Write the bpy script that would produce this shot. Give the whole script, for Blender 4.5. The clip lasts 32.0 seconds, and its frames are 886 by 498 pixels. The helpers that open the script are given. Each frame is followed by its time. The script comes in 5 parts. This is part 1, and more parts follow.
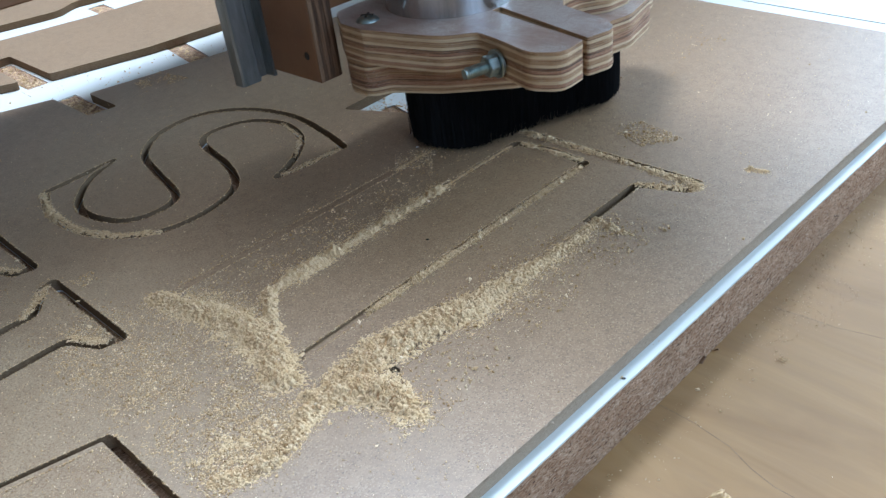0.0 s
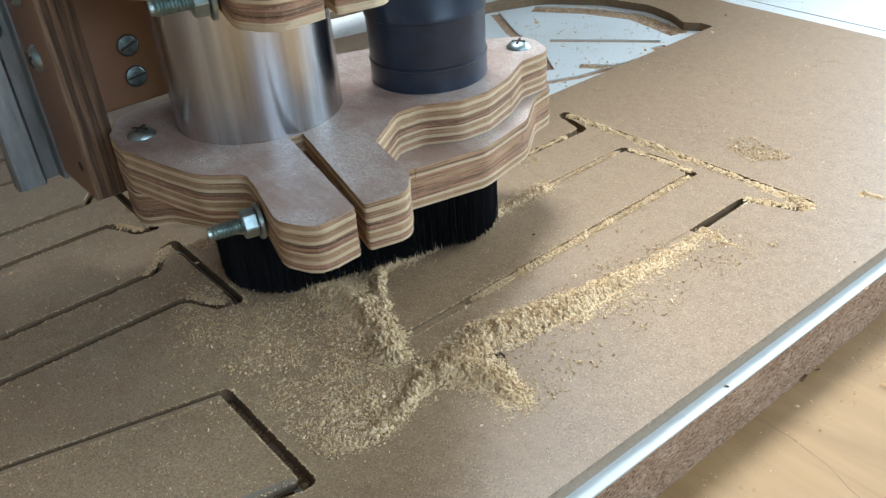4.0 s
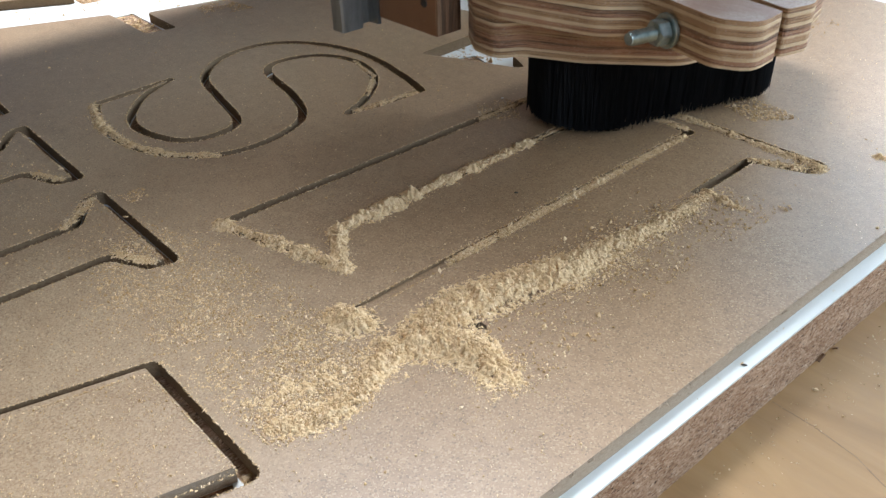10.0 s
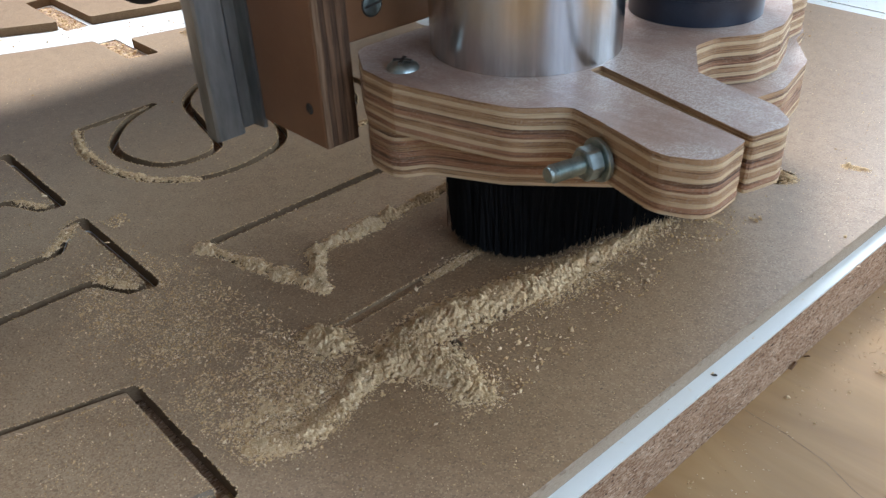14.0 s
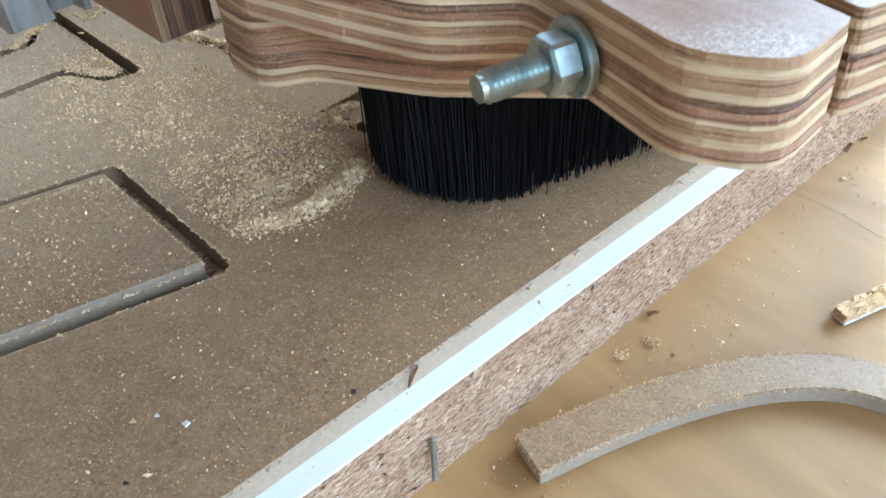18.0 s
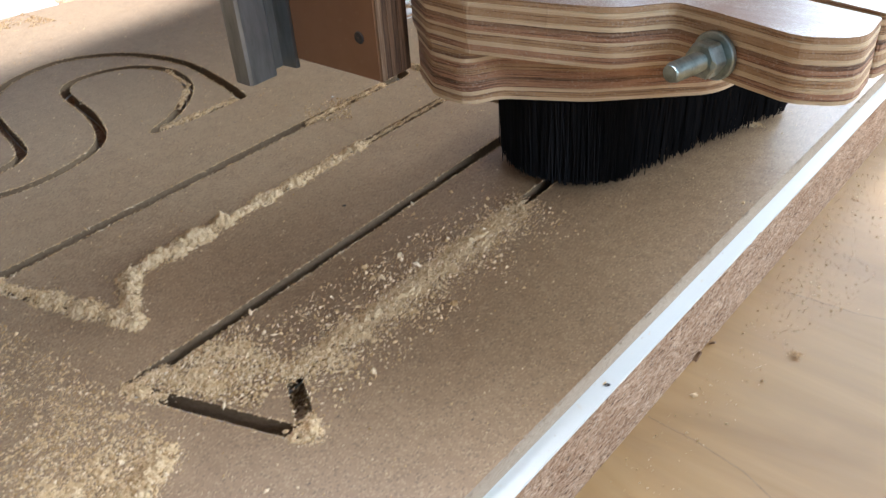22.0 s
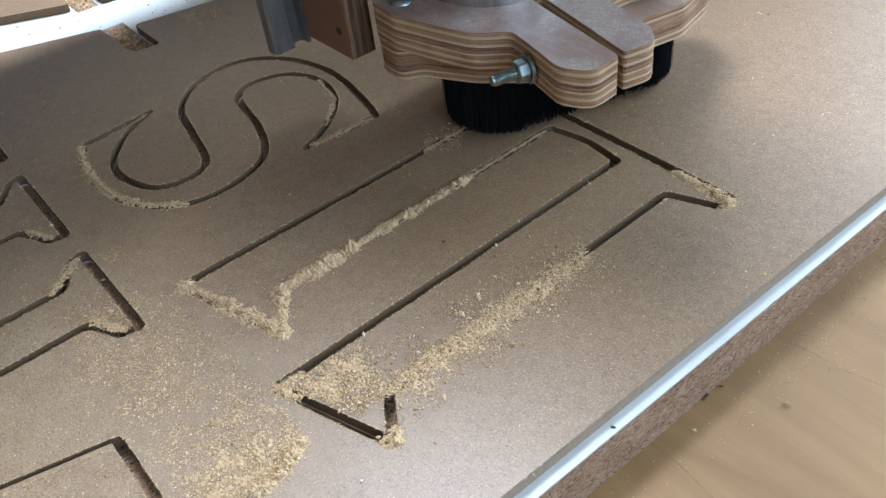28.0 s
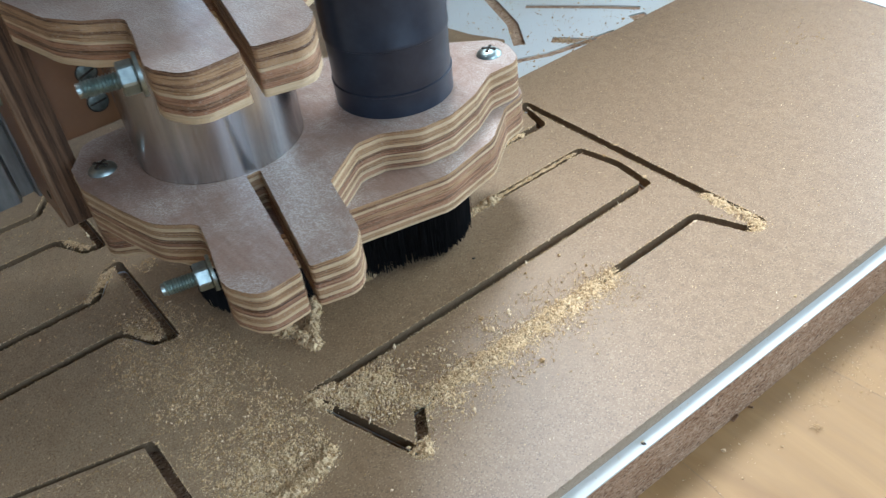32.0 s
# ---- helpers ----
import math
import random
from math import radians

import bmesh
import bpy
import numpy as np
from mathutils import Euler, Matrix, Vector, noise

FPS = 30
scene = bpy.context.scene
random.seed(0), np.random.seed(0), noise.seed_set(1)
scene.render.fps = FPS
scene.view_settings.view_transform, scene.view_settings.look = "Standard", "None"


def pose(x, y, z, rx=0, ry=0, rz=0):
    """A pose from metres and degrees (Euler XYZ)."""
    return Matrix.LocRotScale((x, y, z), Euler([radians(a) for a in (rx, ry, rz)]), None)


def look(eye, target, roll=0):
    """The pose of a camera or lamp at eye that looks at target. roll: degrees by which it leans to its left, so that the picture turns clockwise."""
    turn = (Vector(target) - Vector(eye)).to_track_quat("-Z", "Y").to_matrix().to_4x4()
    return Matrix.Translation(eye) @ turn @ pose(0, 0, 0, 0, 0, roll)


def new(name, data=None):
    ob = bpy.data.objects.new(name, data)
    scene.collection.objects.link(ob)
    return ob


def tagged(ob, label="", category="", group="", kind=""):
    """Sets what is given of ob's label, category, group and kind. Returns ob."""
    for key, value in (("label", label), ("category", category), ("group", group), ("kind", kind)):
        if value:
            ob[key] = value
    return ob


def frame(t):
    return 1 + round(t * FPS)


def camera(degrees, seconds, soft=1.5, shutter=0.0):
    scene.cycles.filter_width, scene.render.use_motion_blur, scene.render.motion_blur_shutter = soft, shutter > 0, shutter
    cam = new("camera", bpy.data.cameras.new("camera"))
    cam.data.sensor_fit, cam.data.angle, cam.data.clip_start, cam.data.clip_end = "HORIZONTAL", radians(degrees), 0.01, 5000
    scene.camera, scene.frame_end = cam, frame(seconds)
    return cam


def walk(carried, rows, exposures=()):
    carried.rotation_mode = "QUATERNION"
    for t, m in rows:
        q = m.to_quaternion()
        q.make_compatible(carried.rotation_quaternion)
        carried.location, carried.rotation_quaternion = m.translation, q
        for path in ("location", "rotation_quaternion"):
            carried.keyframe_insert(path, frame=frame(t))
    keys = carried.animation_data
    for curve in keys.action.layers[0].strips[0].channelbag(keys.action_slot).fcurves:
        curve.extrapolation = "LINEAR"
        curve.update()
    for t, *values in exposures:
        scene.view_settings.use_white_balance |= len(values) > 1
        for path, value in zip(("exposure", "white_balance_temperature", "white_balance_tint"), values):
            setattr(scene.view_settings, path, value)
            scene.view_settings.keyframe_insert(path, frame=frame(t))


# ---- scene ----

# ================= camera =================
cam = camera(55.7, 32.0, soft=1.3, shutter=0.5)
PATH = [
    (0, (0.1257, -0.1866, 0.1990), (-1.116, 0.942, -0.889), -7.4),
    (0.5, (0.1256, -0.1886, 0.1980), (-1.126, 0.943, -0.875), -5.6),
    (1, (0.1250, -0.2006, 0.2010), (-1.189, 0.882, -0.847), -5.7),
    (1.5, (0.1236, -0.2085, 0.2000), (-1.216, 0.851, -0.842), -5.6),
    (2, (0.1236, -0.2085, 0.2010), (-1.215, 0.848, -0.844), -5.7),
    (2.5, (0.1226, -0.2085, 0.2010), (-1.218, 0.854, -0.835), -5.2),
    (3, (0.1237, -0.2075, 0.2000), (-1.226, 0.853, -0.826), -4.8),
    (3.5, (0.1216, -0.2084, 0.2020), (-1.230, 0.830, -0.844), -4.8),
    (5.5, (0.1188, -0.2043, 0.1970), (-1.187, 0.826, -0.914), -3.9),
    (6, (0.1199, -0.2033, 0.1970), (-1.187, 0.817, -0.921), -3.6),
    (6.5, (0.1145, -0.2111, 0.1960), (-1.222, 0.775, -0.917), -3.4),
    (7, (0.1135, -0.2110, 0.1990), (-1.254, 0.755, -0.895), -3.7),
    (7.5, (0.0922, -0.2159, 0.1750), (-1.266, 0.714, -0.961), -2.8),
    (8, (0.0818, -0.2034, 0.1570), (-1.191, 0.758, -1.048), -2.2),
    (8.5, (0.0762, -0.1961, 0.1630), (-1.215, 0.858, -0.942), -1.1),
    (9, (0.0803, -0.1943, 0.1640), (-1.197, 0.883, -0.935), -1.6),
    (9.5, (0.0864, -0.1926, 0.1660), (-1.182, 0.909, -0.920), -1.5),
    (10, (0.0884, -0.1927, 0.1670), (-1.171, 0.902, -0.935), -1.7),
    (10.5, (0.0914, -0.1919, 0.1680), (-1.161, 0.892, -0.952), -2.0),
    (11, (0.0935, -0.1910, 0.1680), (-1.151, 0.913, -0.943), -1.9),
    (11.5, (0.0945, -0.1910, 0.1670), (-1.162, 0.918, -0.923), -1.8),
    (12, (0.0944, -0.1920, 0.1710), (-1.166, 0.925, -0.908), -1.9),
    (12.5, (0.0954, -0.1931, 0.1710), (-1.161, 0.924, -0.913), -2.1),
    (13, (0.0955, -0.1911, 0.1730), (-1.163, 0.920, -0.915), -2.7),
    (13.5, (0.0946, -0.1890, 0.1720), (-1.162, 0.931, -0.908), -2.6),
    (15.5, (0.1003, -0.1943, 0.1650), (-1.195, 0.897, -0.898), -3.9),
    (16, (0.0974, -0.1932, 0.1530), (-1.175, 0.910, -0.927), -3.7),
    (16.5, (0.0904, -0.1928, 0.1360), (-1.134, 0.868, -1.038), -3.1),
    (17, (0.0872, -0.1957, 0.1300), (-1.102, 0.762, -1.161), -4.2),
    (17.5, (0.0894, -0.1928, 0.1290), (-1.098, 0.790, -1.145), -4.3),
    (18, (0.0896, -0.1888, 0.1270), (-1.079, 0.788, -1.170), -4.7),
    (18.5, (0.0856, -0.1886, 0.1230), (-1.063, 0.787, -1.193), -4.7),
    (19, (0.0810, -0.1803, 0.1230), (-1.052, 0.874, -1.144), -4.1),
    (19.5, (0.0772, -0.1761, 0.1260), (-1.060, 0.905, -1.114), -4.0),
    (20, (0.0704, -0.1718, 0.1310), (-1.073, 0.897, -1.113), -4.3),
    (20.5, (0.0725, -0.1689, 0.1330), (-1.076, 0.934, -1.077), -4.4),
    (21, (0.0761, -0.1591, 0.1370), (-1.039, 1.019, -1.034), -4.3),
    (21.5, (0.0785, -0.1512, 0.1430), (-1.032, 1.054, -1.003), -4.6),
    (22, (0.0789, -0.1432, 0.1490), (-1.023, 1.090, -0.975), -4.3),
    (22.5, (0.0832, -0.1374, 0.1540), (-1.011, 1.132, -0.938), -4.3),
    (23, (0.0862, -0.1365, 0.1570), (-0.998, 1.162, -0.910), -4.2),
    (23.5, (0.0872, -0.1366, 0.1570), (-0.988, 1.177, -0.900), -3.7),
    (24, (0.0872, -0.1376, 0.1570), (-0.980, 1.187, -0.894), -3.4),
    (24.5, (0.0881, -0.1376, 0.1580), (-0.983, 1.188, -0.889), -3.7),
    (25, (0.0892, -0.1357, 0.1600), (-0.984, 1.192, -0.881), -3.9),
    (25.5, (0.0890, -0.1397, 0.1630), (-1.013, 1.161, -0.884), -4.0),
    (26, (0.0877, -0.1456, 0.1700), (-1.086, 1.075, -0.894), -5.4),
    (26.5, (0.0947, -0.1460, 0.2000), (-1.104, 0.871, -1.036), -7.6),
    (28.5, (0.1202, -0.1383, 0.2430), (-1.119, 0.716, -1.074), -8.1),
    (29, (0.1201, -0.1403, 0.2420), (-1.117, 0.746, -1.055), -7.4),
    (29.5, (0.1210, -0.1413, 0.2430), (-1.121, 0.737, -1.055), -7.7),
    (30, (0.1209, -0.1433, 0.2420), (-1.131, 0.730, -1.051), -8.1),
    (30.5, (0.1209, -0.1443, 0.2430), (-1.150, 0.722, -1.036), -8.3),
    (31, (0.1208, -0.1453, 0.2420), (-1.162, 0.735, -1.015), -7.9),
    (31.5, (0.1217, -0.1473, 0.2420), (-1.179, 0.733, -0.996), -7.8),
    (32, (0.1196, -0.1492, 0.2400), (-1.174, 0.714, -1.016), -7.6),
]
# the clip's own exposure drifts: seconds, stops, white balance
EXPOSE = [(0.0, -0.15, 5400, 10), (1.0, 0.0, 5900, 10), (2.0, 0.08, 5850, 10), (3.0, 0.06, 6000, 9), (6.0, 0.18, 5900, 10), (7.0, 0.18, 6000, 10), (8.0, 0.85, 6000, 10), (9.0, 0.50, 6050, 11), (10.0, 0.22, 6350, 15), (11.0, 0.25, 6300, 16), (12.0, 0.31, 6000, 16), (13.0, 0.24, 5950, 16), (15.5, 0.10, 6350, 13), (16.0, 0.32, 6300, 11), (17.0, 0.74, 5450, 10), (18.0, 1.35, 5650, 10), (19.0, 1.20, 5950, 12), (20.0, 1.12, 6050, 12), (21.0, 1.05, 6200, 14), (22.0, 0.82, 6300, 18), (23.0, 0.30, 6050, 16), (24.0, 0.38, 6000, 14), (25.0, -0.10, 6400, 14), (26.0, -0.12, 6600, 14), (29.0, -0.02, 5450, 13), (31.0, 0.02, 5450, 10), (32.0, -0.03, 5950, 11)]
walk(cam, [(t, look(eye, target, roll)) for t, eye, target, roll in PATH], EXPOSE)

# ================= light =================
world = bpy.data.worlds.new("world")
scene.world = world
world.use_nodes = True
wn = world.node_tree.nodes
sky = wn.new("ShaderNodeTexSky")
sky.sky_type, sky.sun_disc = "NISHITA", False
sky.sun_elevation, sky.sun_rotation = radians(48), radians(20)
world.node_tree.links.new(sky.outputs[0], wn["Background"].inputs[0])
wn["Background"].inputs[1].default_value = 0.08


def window_light(name, place, target, width, height, watts, colour):
    lamp = bpy.data.lights.new(name, "AREA")
    lamp.shape, lamp.size, lamp.size_y, lamp.energy, lamp.color = "RECTANGLE", width, height, watts, colour
    ob = new(name, lamp)
    ob.matrix_world = look(place, target)
    return ob


# directions follow the light on the parts; the window places are assumed
window_light("skylight", (-0.88, 0.48, 1.86), (-0.1, 0.05, 0.0), 0.7, 0.7, 84, (0.80, 0.91, 1.0))
window_light("window_light_north", (0.30, 1.56, 0.78), (0.0, 0.2, 0.0), 1.8, 0.8, 46, (0.66, 0.86, 1.0))
window_light("window_light_east", (1.92, -0.1, 0.85), (0.0, -0.05, 0.0), 1.3, 1.0, 29, (0.60, 0.79, 1.0))

# ================= materials =================
MATS = {}


def material(name, rough=0.6, metal=0.0, spec=0.5):
    m = bpy.data.materials.new(name)
    m.use_nodes = True
    b = m.node_tree.nodes["Principled BSDF"]
    b.inputs["Roughness"].default_value = rough
    b.inputs["Metallic"].default_value = metal
    b.inputs["Specular IOR Level"].default_value = spec
    MATS[name] = m
    return m, m.node_tree, b


def node(nt, kind, **values):
    n = nt.nodes.new(kind)
    for key, value in values.items():
        n.inputs[key.replace("_", " ")].default_value = value
    return n


def coords(nt, scale=(1, 1, 1)):
    c = nt.nodes.new("ShaderNodeTexCoord")
    m = nt.nodes.new("ShaderNodeMapping")
    m.inputs["Scale"].default_value = scale
    nt.links.new(c.outputs["Object"], m.inputs["Vector"])
    return m.outputs["Vector"]


def noise_of(nt, vec, scale, detail=4.0, rough=0.6, distortion=0.0):
    n = node(nt, "ShaderNodeTexNoise", Scale=scale, Detail=detail, Roughness=rough, Distortion=distortion)
    nt.links.new(vec, n.inputs["Vector"])
    return n.outputs["Fac"]


def ramp(nt, fac, stops):
    r = nt.nodes.new("ShaderNodeValToRGB")
    while len(r.color_ramp.elements) < len(stops):
        r.color_ramp.elements.new(0.5)
    for e, (p, c) in zip(r.color_ramp.elements, stops):
        e.position, e.color = p, (*c, 1)
    nt.links.new(fac, r.inputs["Fac"])
    return r.outputs["Color"]


def mix(nt, fac, a, b, how="MIX"):
    m = nt.nodes.new("ShaderNodeMix")
    m.data_type, m.blend_type = "RGBA", how
    for i, v in ((0, fac), (6, a), (7, b)):
        if isinstance(v, (int, float)):
            m.inputs[i].default_value = v
        elif isinstance(v, tuple):
            m.inputs[i].default_value = (*v, 1)
        else:
            nt.links.new(v, m.inputs[i])
    return m.outputs[2]


def bump(nt, b, height, strength, distance):
    n = node(nt, "ShaderNodeBump", Strength=strength, Distance=distance)
    nt.links.new(height, n.inputs["Height"])
    nt.links.new(n.outputs["Normal"], b.inputs["Normal"])


def colour(nt, b, socket):
    nt.links.new(socket, b.inputs["Base Color"])


# brown MDF face: fibre speckle over slow blotches, with a film of sawdust where the cutter has thrown it
m, nt, b = material("mdf_face", 0.43)
v = coords(nt)
fine = noise_of(nt, v, 2300, 3, 0.65)
mid = noise_of(nt, v, 160, 5, 0.7)
slow = noise_of(nt, v, 9, 6, 0.7)
c1 = mix(nt, ramp(nt, mid, [(0.36, (0.0, 0.0, 0.0)), (0.68, (0.75, 0.75, 0.75))]), ramp(nt, slow, [(0.3, (0.215, 0.124, 0.060)), (0.7, (0.300, 0.180, 0.090))]), (0.35, 0.217, 0.115))
vor = node(nt, "ShaderNodeTexVoronoi", Scale=1900, Randomness=1.0)
nt.links.new(v, vor.inputs["Vector"])
wide = node(nt, "ShaderNodeTexVoronoi", Scale=620, Randomness=1.0)
nt.links.new(coords(nt, (1, 0.6, 1)), wide.inputs["Vector"])
c2 = mix(nt, ramp(nt, vor.outputs["Color"], [(0.66, (0.0, 0.0, 0.0)), (0.82, (0.54, 0.54, 0.54))]), c1, (0.44, 0.295, 0.165))
c3 = mix(nt, ramp(nt, vor.outputs["Color"], [(0.16, (0.5, 0.5, 0.5)), (0.26, (0.0, 0.0, 0.0))]), c2, (0.120, 0.073, 0.038))
spot = nt.nodes.new("ShaderNodeMath")
spot.operation = "LESS_THAN"
spot.inputs[1].default_value = 0.19
nt.links.new(wide.outputs["Distance"], spot.inputs[0])
rare = mix(nt, 1.0, ramp(nt, wide.outputs["Color"], [(0.90, (0.0, 0.0, 0.0)), (0.91, (0.75, 0.75, 0.75))]), spot.outputs[0], "MULTIPLY")
c4 = mix(nt, rare, c3, (0.075, 0.045, 0.025))
c5 = mix(nt, ramp(nt, fine, [(0.40, (0.16, 0.16, 0.16)), (0.60, (0.0, 0.0, 0.0))]), c4, (0.11, 0.07, 0.04))
film = None
# thrown sawdust; the first two ovals also paint in the brighter light there
for cx, cy, rx, ry, most in ((-0.19, -0.16, 0.17, 0.13, 0.62), (-0.12, -0.30, 0.16, 0.14, 0.34), (-0.165, 0.03, 0.05, 0.13, 0.22), (-0.33, 0.05, 0.20, 0.25, 0.20)):
    spread = nt.nodes.new("ShaderNodeMapping")
    spread.inputs["Location"].default_value = (-cx / rx, -cy / ry, 0)
    spread.inputs["Scale"].default_value = (1 / rx, 1 / ry, 0)
    nt.links.new(v, spread.inputs["Vector"])
    far = nt.nodes.new("ShaderNodeVectorMath")
    far.operation = "LENGTH"
    nt.links.new(spread.outputs["Vector"], far.inputs[0])
    lay = ramp(nt, far.outputs["Value"], [(0.0, (most, most, most)), (0.55, (most * 0.6, most * 0.6, most * 0.6)), (1.0, (0.0, 0.0, 0.0))])
    film = lay if film is None else mix(nt, 1.0, film, lay, "LIGHTEN")
grit = ramp(nt, noise_of(nt, v, 1150, 4, 0.7), [(0.40, (0.08, 0.08, 0.08)), (0.58, (1.0, 1.0, 1.0))])
drift = ramp(nt, noise_of(nt, v, 70, 4, 0.65), [(0.30, (0.45, 0.45, 0.45)), (0.62, (1.0, 1.0, 1.0))])
colour(nt, b, mix(nt, mix(nt, 1.0, mix(nt, 1.0, film, grit, "MULTIPLY"), drift, "MULTIPLY"), c5, (0.60, 0.455, 0.285)))
bump(nt, b, fine, 0.10, 0.0003)

# cut MDF edge, furry and paler
m, nt, b = material("mdf_edge", 0.9, spec=0.2)
v = coords(nt, (1, 1, 4))
n1 = noise_of(nt, v, 700, 4, 0.7)
n2 = noise_of(nt, coords(nt), 60, 3)
colour(nt, b, mix(nt, n2, ramp(nt, n1, [(0.3, (0.23, 0.160, 0.100)), (0.7, (0.50, 0.395, 0.285))]), (0.36, 0.265, 0.180)))
bump(nt, b, n1, 0.6, 0.0006)

# wall left by the cutter: groove shade painted in brown, with streaks round it
m, nt, b = material("shaded_cut_wall", 0.85, spec=0.2)
n1 = noise_of(nt, coords(nt, (1, 1, 3)), 600, 4, 0.7)
n2 = noise_of(nt, coords(nt), 80, 3)
colour(nt, b, mix(nt, n2, ramp(nt, n1, [(0.3, (0.115, 0.068, 0.034)), (0.7, (0.300, 0.200, 0.115))]), (0.185, 0.118, 0.064)))
bump(nt, b, n1, 0.6, 0.0006)

# white melamine skin, a little dusty
m, nt, b = material("melamine", 0.6, spec=0.25)
v = coords(nt)
n1 = noise_of(nt, v, 14, 5, 0.65)
n2 = noise_of(nt, v, 260, 3, 0.6)
dust = mix(nt, ramp(nt, n1, [(0.5, (0.0, 0.0, 0.0)), (0.75, (0.35, 0.35, 0.35))]), (0.66, 0.645, 0.59), (0.58, 0.49, 0.37))
colour(nt, b, mix(nt, ramp(nt, n2, [(0.66, (0.0, 0.0, 0.0)), (0.74, (0.5, 0.5, 0.5))]), dust, (0.62, 0.50, 0.34)))
bump(nt, b, n2, 0.08, 0.0004)

# chipboard core: pressed flakes of several browns lying along the board, with dark slits between them
m, nt, b = material("chipboard", 0.85, spec=0.25)
v = coords(nt, (1, 0.5, 1.25))
vor = node(nt, "ShaderNodeTexVoronoi", Scale=1750)
nt.links.new(v, vor.inputs["Vector"])
chips = ramp(nt, vor.outputs["Color"], [(0.05, (0.27, 0.150, 0.080)), (0.4, (0.47, 0.285, 0.165)), (0.75, (0.60, 0.405, 0.26)), (1.0, (0.76, 0.60, 0.44))])
n1 = noise_of(nt, coords(nt, (1, 0.42, 1.2)), 800, 5, 0.72)
n2 = noise_of(nt, coords(nt, (1, 0.6, 1)), 120, 4, 0.7)
pit = ramp(nt, n1, [(0.36, (0.06, 0.04, 0.03)), (0.41, (1.0, 1.0, 1.0))])
patch = ramp(nt, n2, [(0.35, (0.72, 0.66, 0.61)), (0.65, (1.0, 1.0, 1.0))])
colour(nt, b, mix(nt, 1.0, mix(nt, 1.0, chips, patch, "MULTIPLY"), pit, "MULTIPLY"))
bump(nt, b, n1, 1.0, 0.0014)

# pale birch table plywood
m, nt, b = material("table_plywood", 0.62)
v = coords(nt, (0.9, 9, 1))
grain = noise_of(nt, v, 22, 6, 0.6, 0.6)
slow = noise_of(nt, coords(nt, (1, 4.5, 1)), 9, 4, 0.6, 1.2)
base = ramp(nt, slow, [(0.3, (0.265, 0.136, 0.042)), (0.55, (0.330, 0.178, 0.060)), (0.75, (0.385, 0.220, 0.082))])
colour(nt, b, mix(nt, ramp(nt, grain, [(0.42, (0.0, 0.0, 0.0)), (0.72, (0.40, 0.40, 0.40))]), base, (0.25, 0.135, 0.056)))
bump(nt, b, grain, 0.06, 0.0004)

# veneers: each with fine dark grain lines that run along the sheet
VENEER = (("veneer_light", (0.58, 0.41, 0.225), (0.72, 0.54, 0.33), 0.25), ("veneer_dark", (0.20, 0.105, 0.052), (0.34, 0.19, 0.098), 0.85), ("veneer_red", (0.33, 0.165, 0.085), (0.48, 0.26, 0.14), 0.75), ("veneer_brown", (0.36, 0.205, 0.098), (0.51, 0.315, 0.16), 0.65))
for name, lo, hi, lines in VENEER:
    m, nt, b = material(name, 0.58, spec=0.4)
    wavy = noise_of(nt, coords(nt, (0.05, 0.05, 2.6)), 900, 3, 0.65, 0.3)
    slow = noise_of(nt, coords(nt, (1, 1, 0.5)), 55, 4)
    wood = ramp(nt, slow, [(0.3, lo), (0.7, hi)])
    grey = 1 - lines
    crack = ramp(nt, wavy, [(0.50, (1.0, 1.0, 1.0)), (0.60, (0.25 + 0.75 * grey, 0.18 + 0.8 * grey, 0.14 + 0.8 * grey))])
    c1 = mix(nt, 1.0, wood, crack, "MULTIPLY")
    fuzz = noise_of(nt, coords(nt), 1500, 2, 0.6)
    colour(nt, b, mix(nt, ramp(nt, fuzz, [(0.54, (0.0, 0.0, 0.0)), (0.72, (0.32, 0.32, 0.32))]), c1, (0.62, 0.52, 0.41)))
    bump(nt, b, wavy, 0.8, 0.0008)

# the upright cut edge of the side board: dark streaks down its length
for name, lo, hi in (("edge_dark", (0.050, 0.026, 0.013), (0.13, 0.068, 0.034)), ("edge_brown", (0.095, 0.048, 0.024), (0.19, 0.102, 0.052)), ("edge_light", (0.15, 0.082, 0.042), (0.25, 0.148, 0.08))):
    m, nt, b = material(name, 0.7, spec=0.3)
    streak = noise_of(nt, coords(nt, (1, 1.6, 0.07)), 620, 4, 0.7, 0.4)
    colour(nt, b, ramp(nt, streak, [(0.40, lo), (0.60, hi)]))
    bump(nt, b, streak, 0.6, 0.0006)

m, nt, b = material("plate_face", 0.35)
v = coords(nt)
dustn = noise_of(nt, v, 1900, 4, 0.75)
slow = noise_of(nt, v, 34, 5, 0.65)
grain = noise_of(nt, coords(nt, (1, 9, 1)), 60, 5, 0.6)
wood = ramp(nt, grain, [(0.3, (0.255, 0.145, 0.096)), (0.7, (0.350, 0.212, 0.150))])
amount = mix(nt, 1.0, ramp(nt, dustn, [(0.45, (0.0, 0.0, 0.0)), (0.58, (1.0, 1.0, 1.0))]), ramp(nt, slow, [(0.38, (0.15, 0.15, 0.15)), (0.60, (0.85, 0.85, 0.85))]), "MULTIPLY")
film = mix(nt, ramp(nt, slow, [(0.36, (0.03, 0.03, 0.03)), (0.68, (0.32, 0.32, 0.32))]), wood, (0.41, 0.325, 0.27))
colour(nt, b, mix(nt, amount, film, (0.62, 0.54, 0.46)))
bump(nt, b, dustn, 0.25, 0.0003)

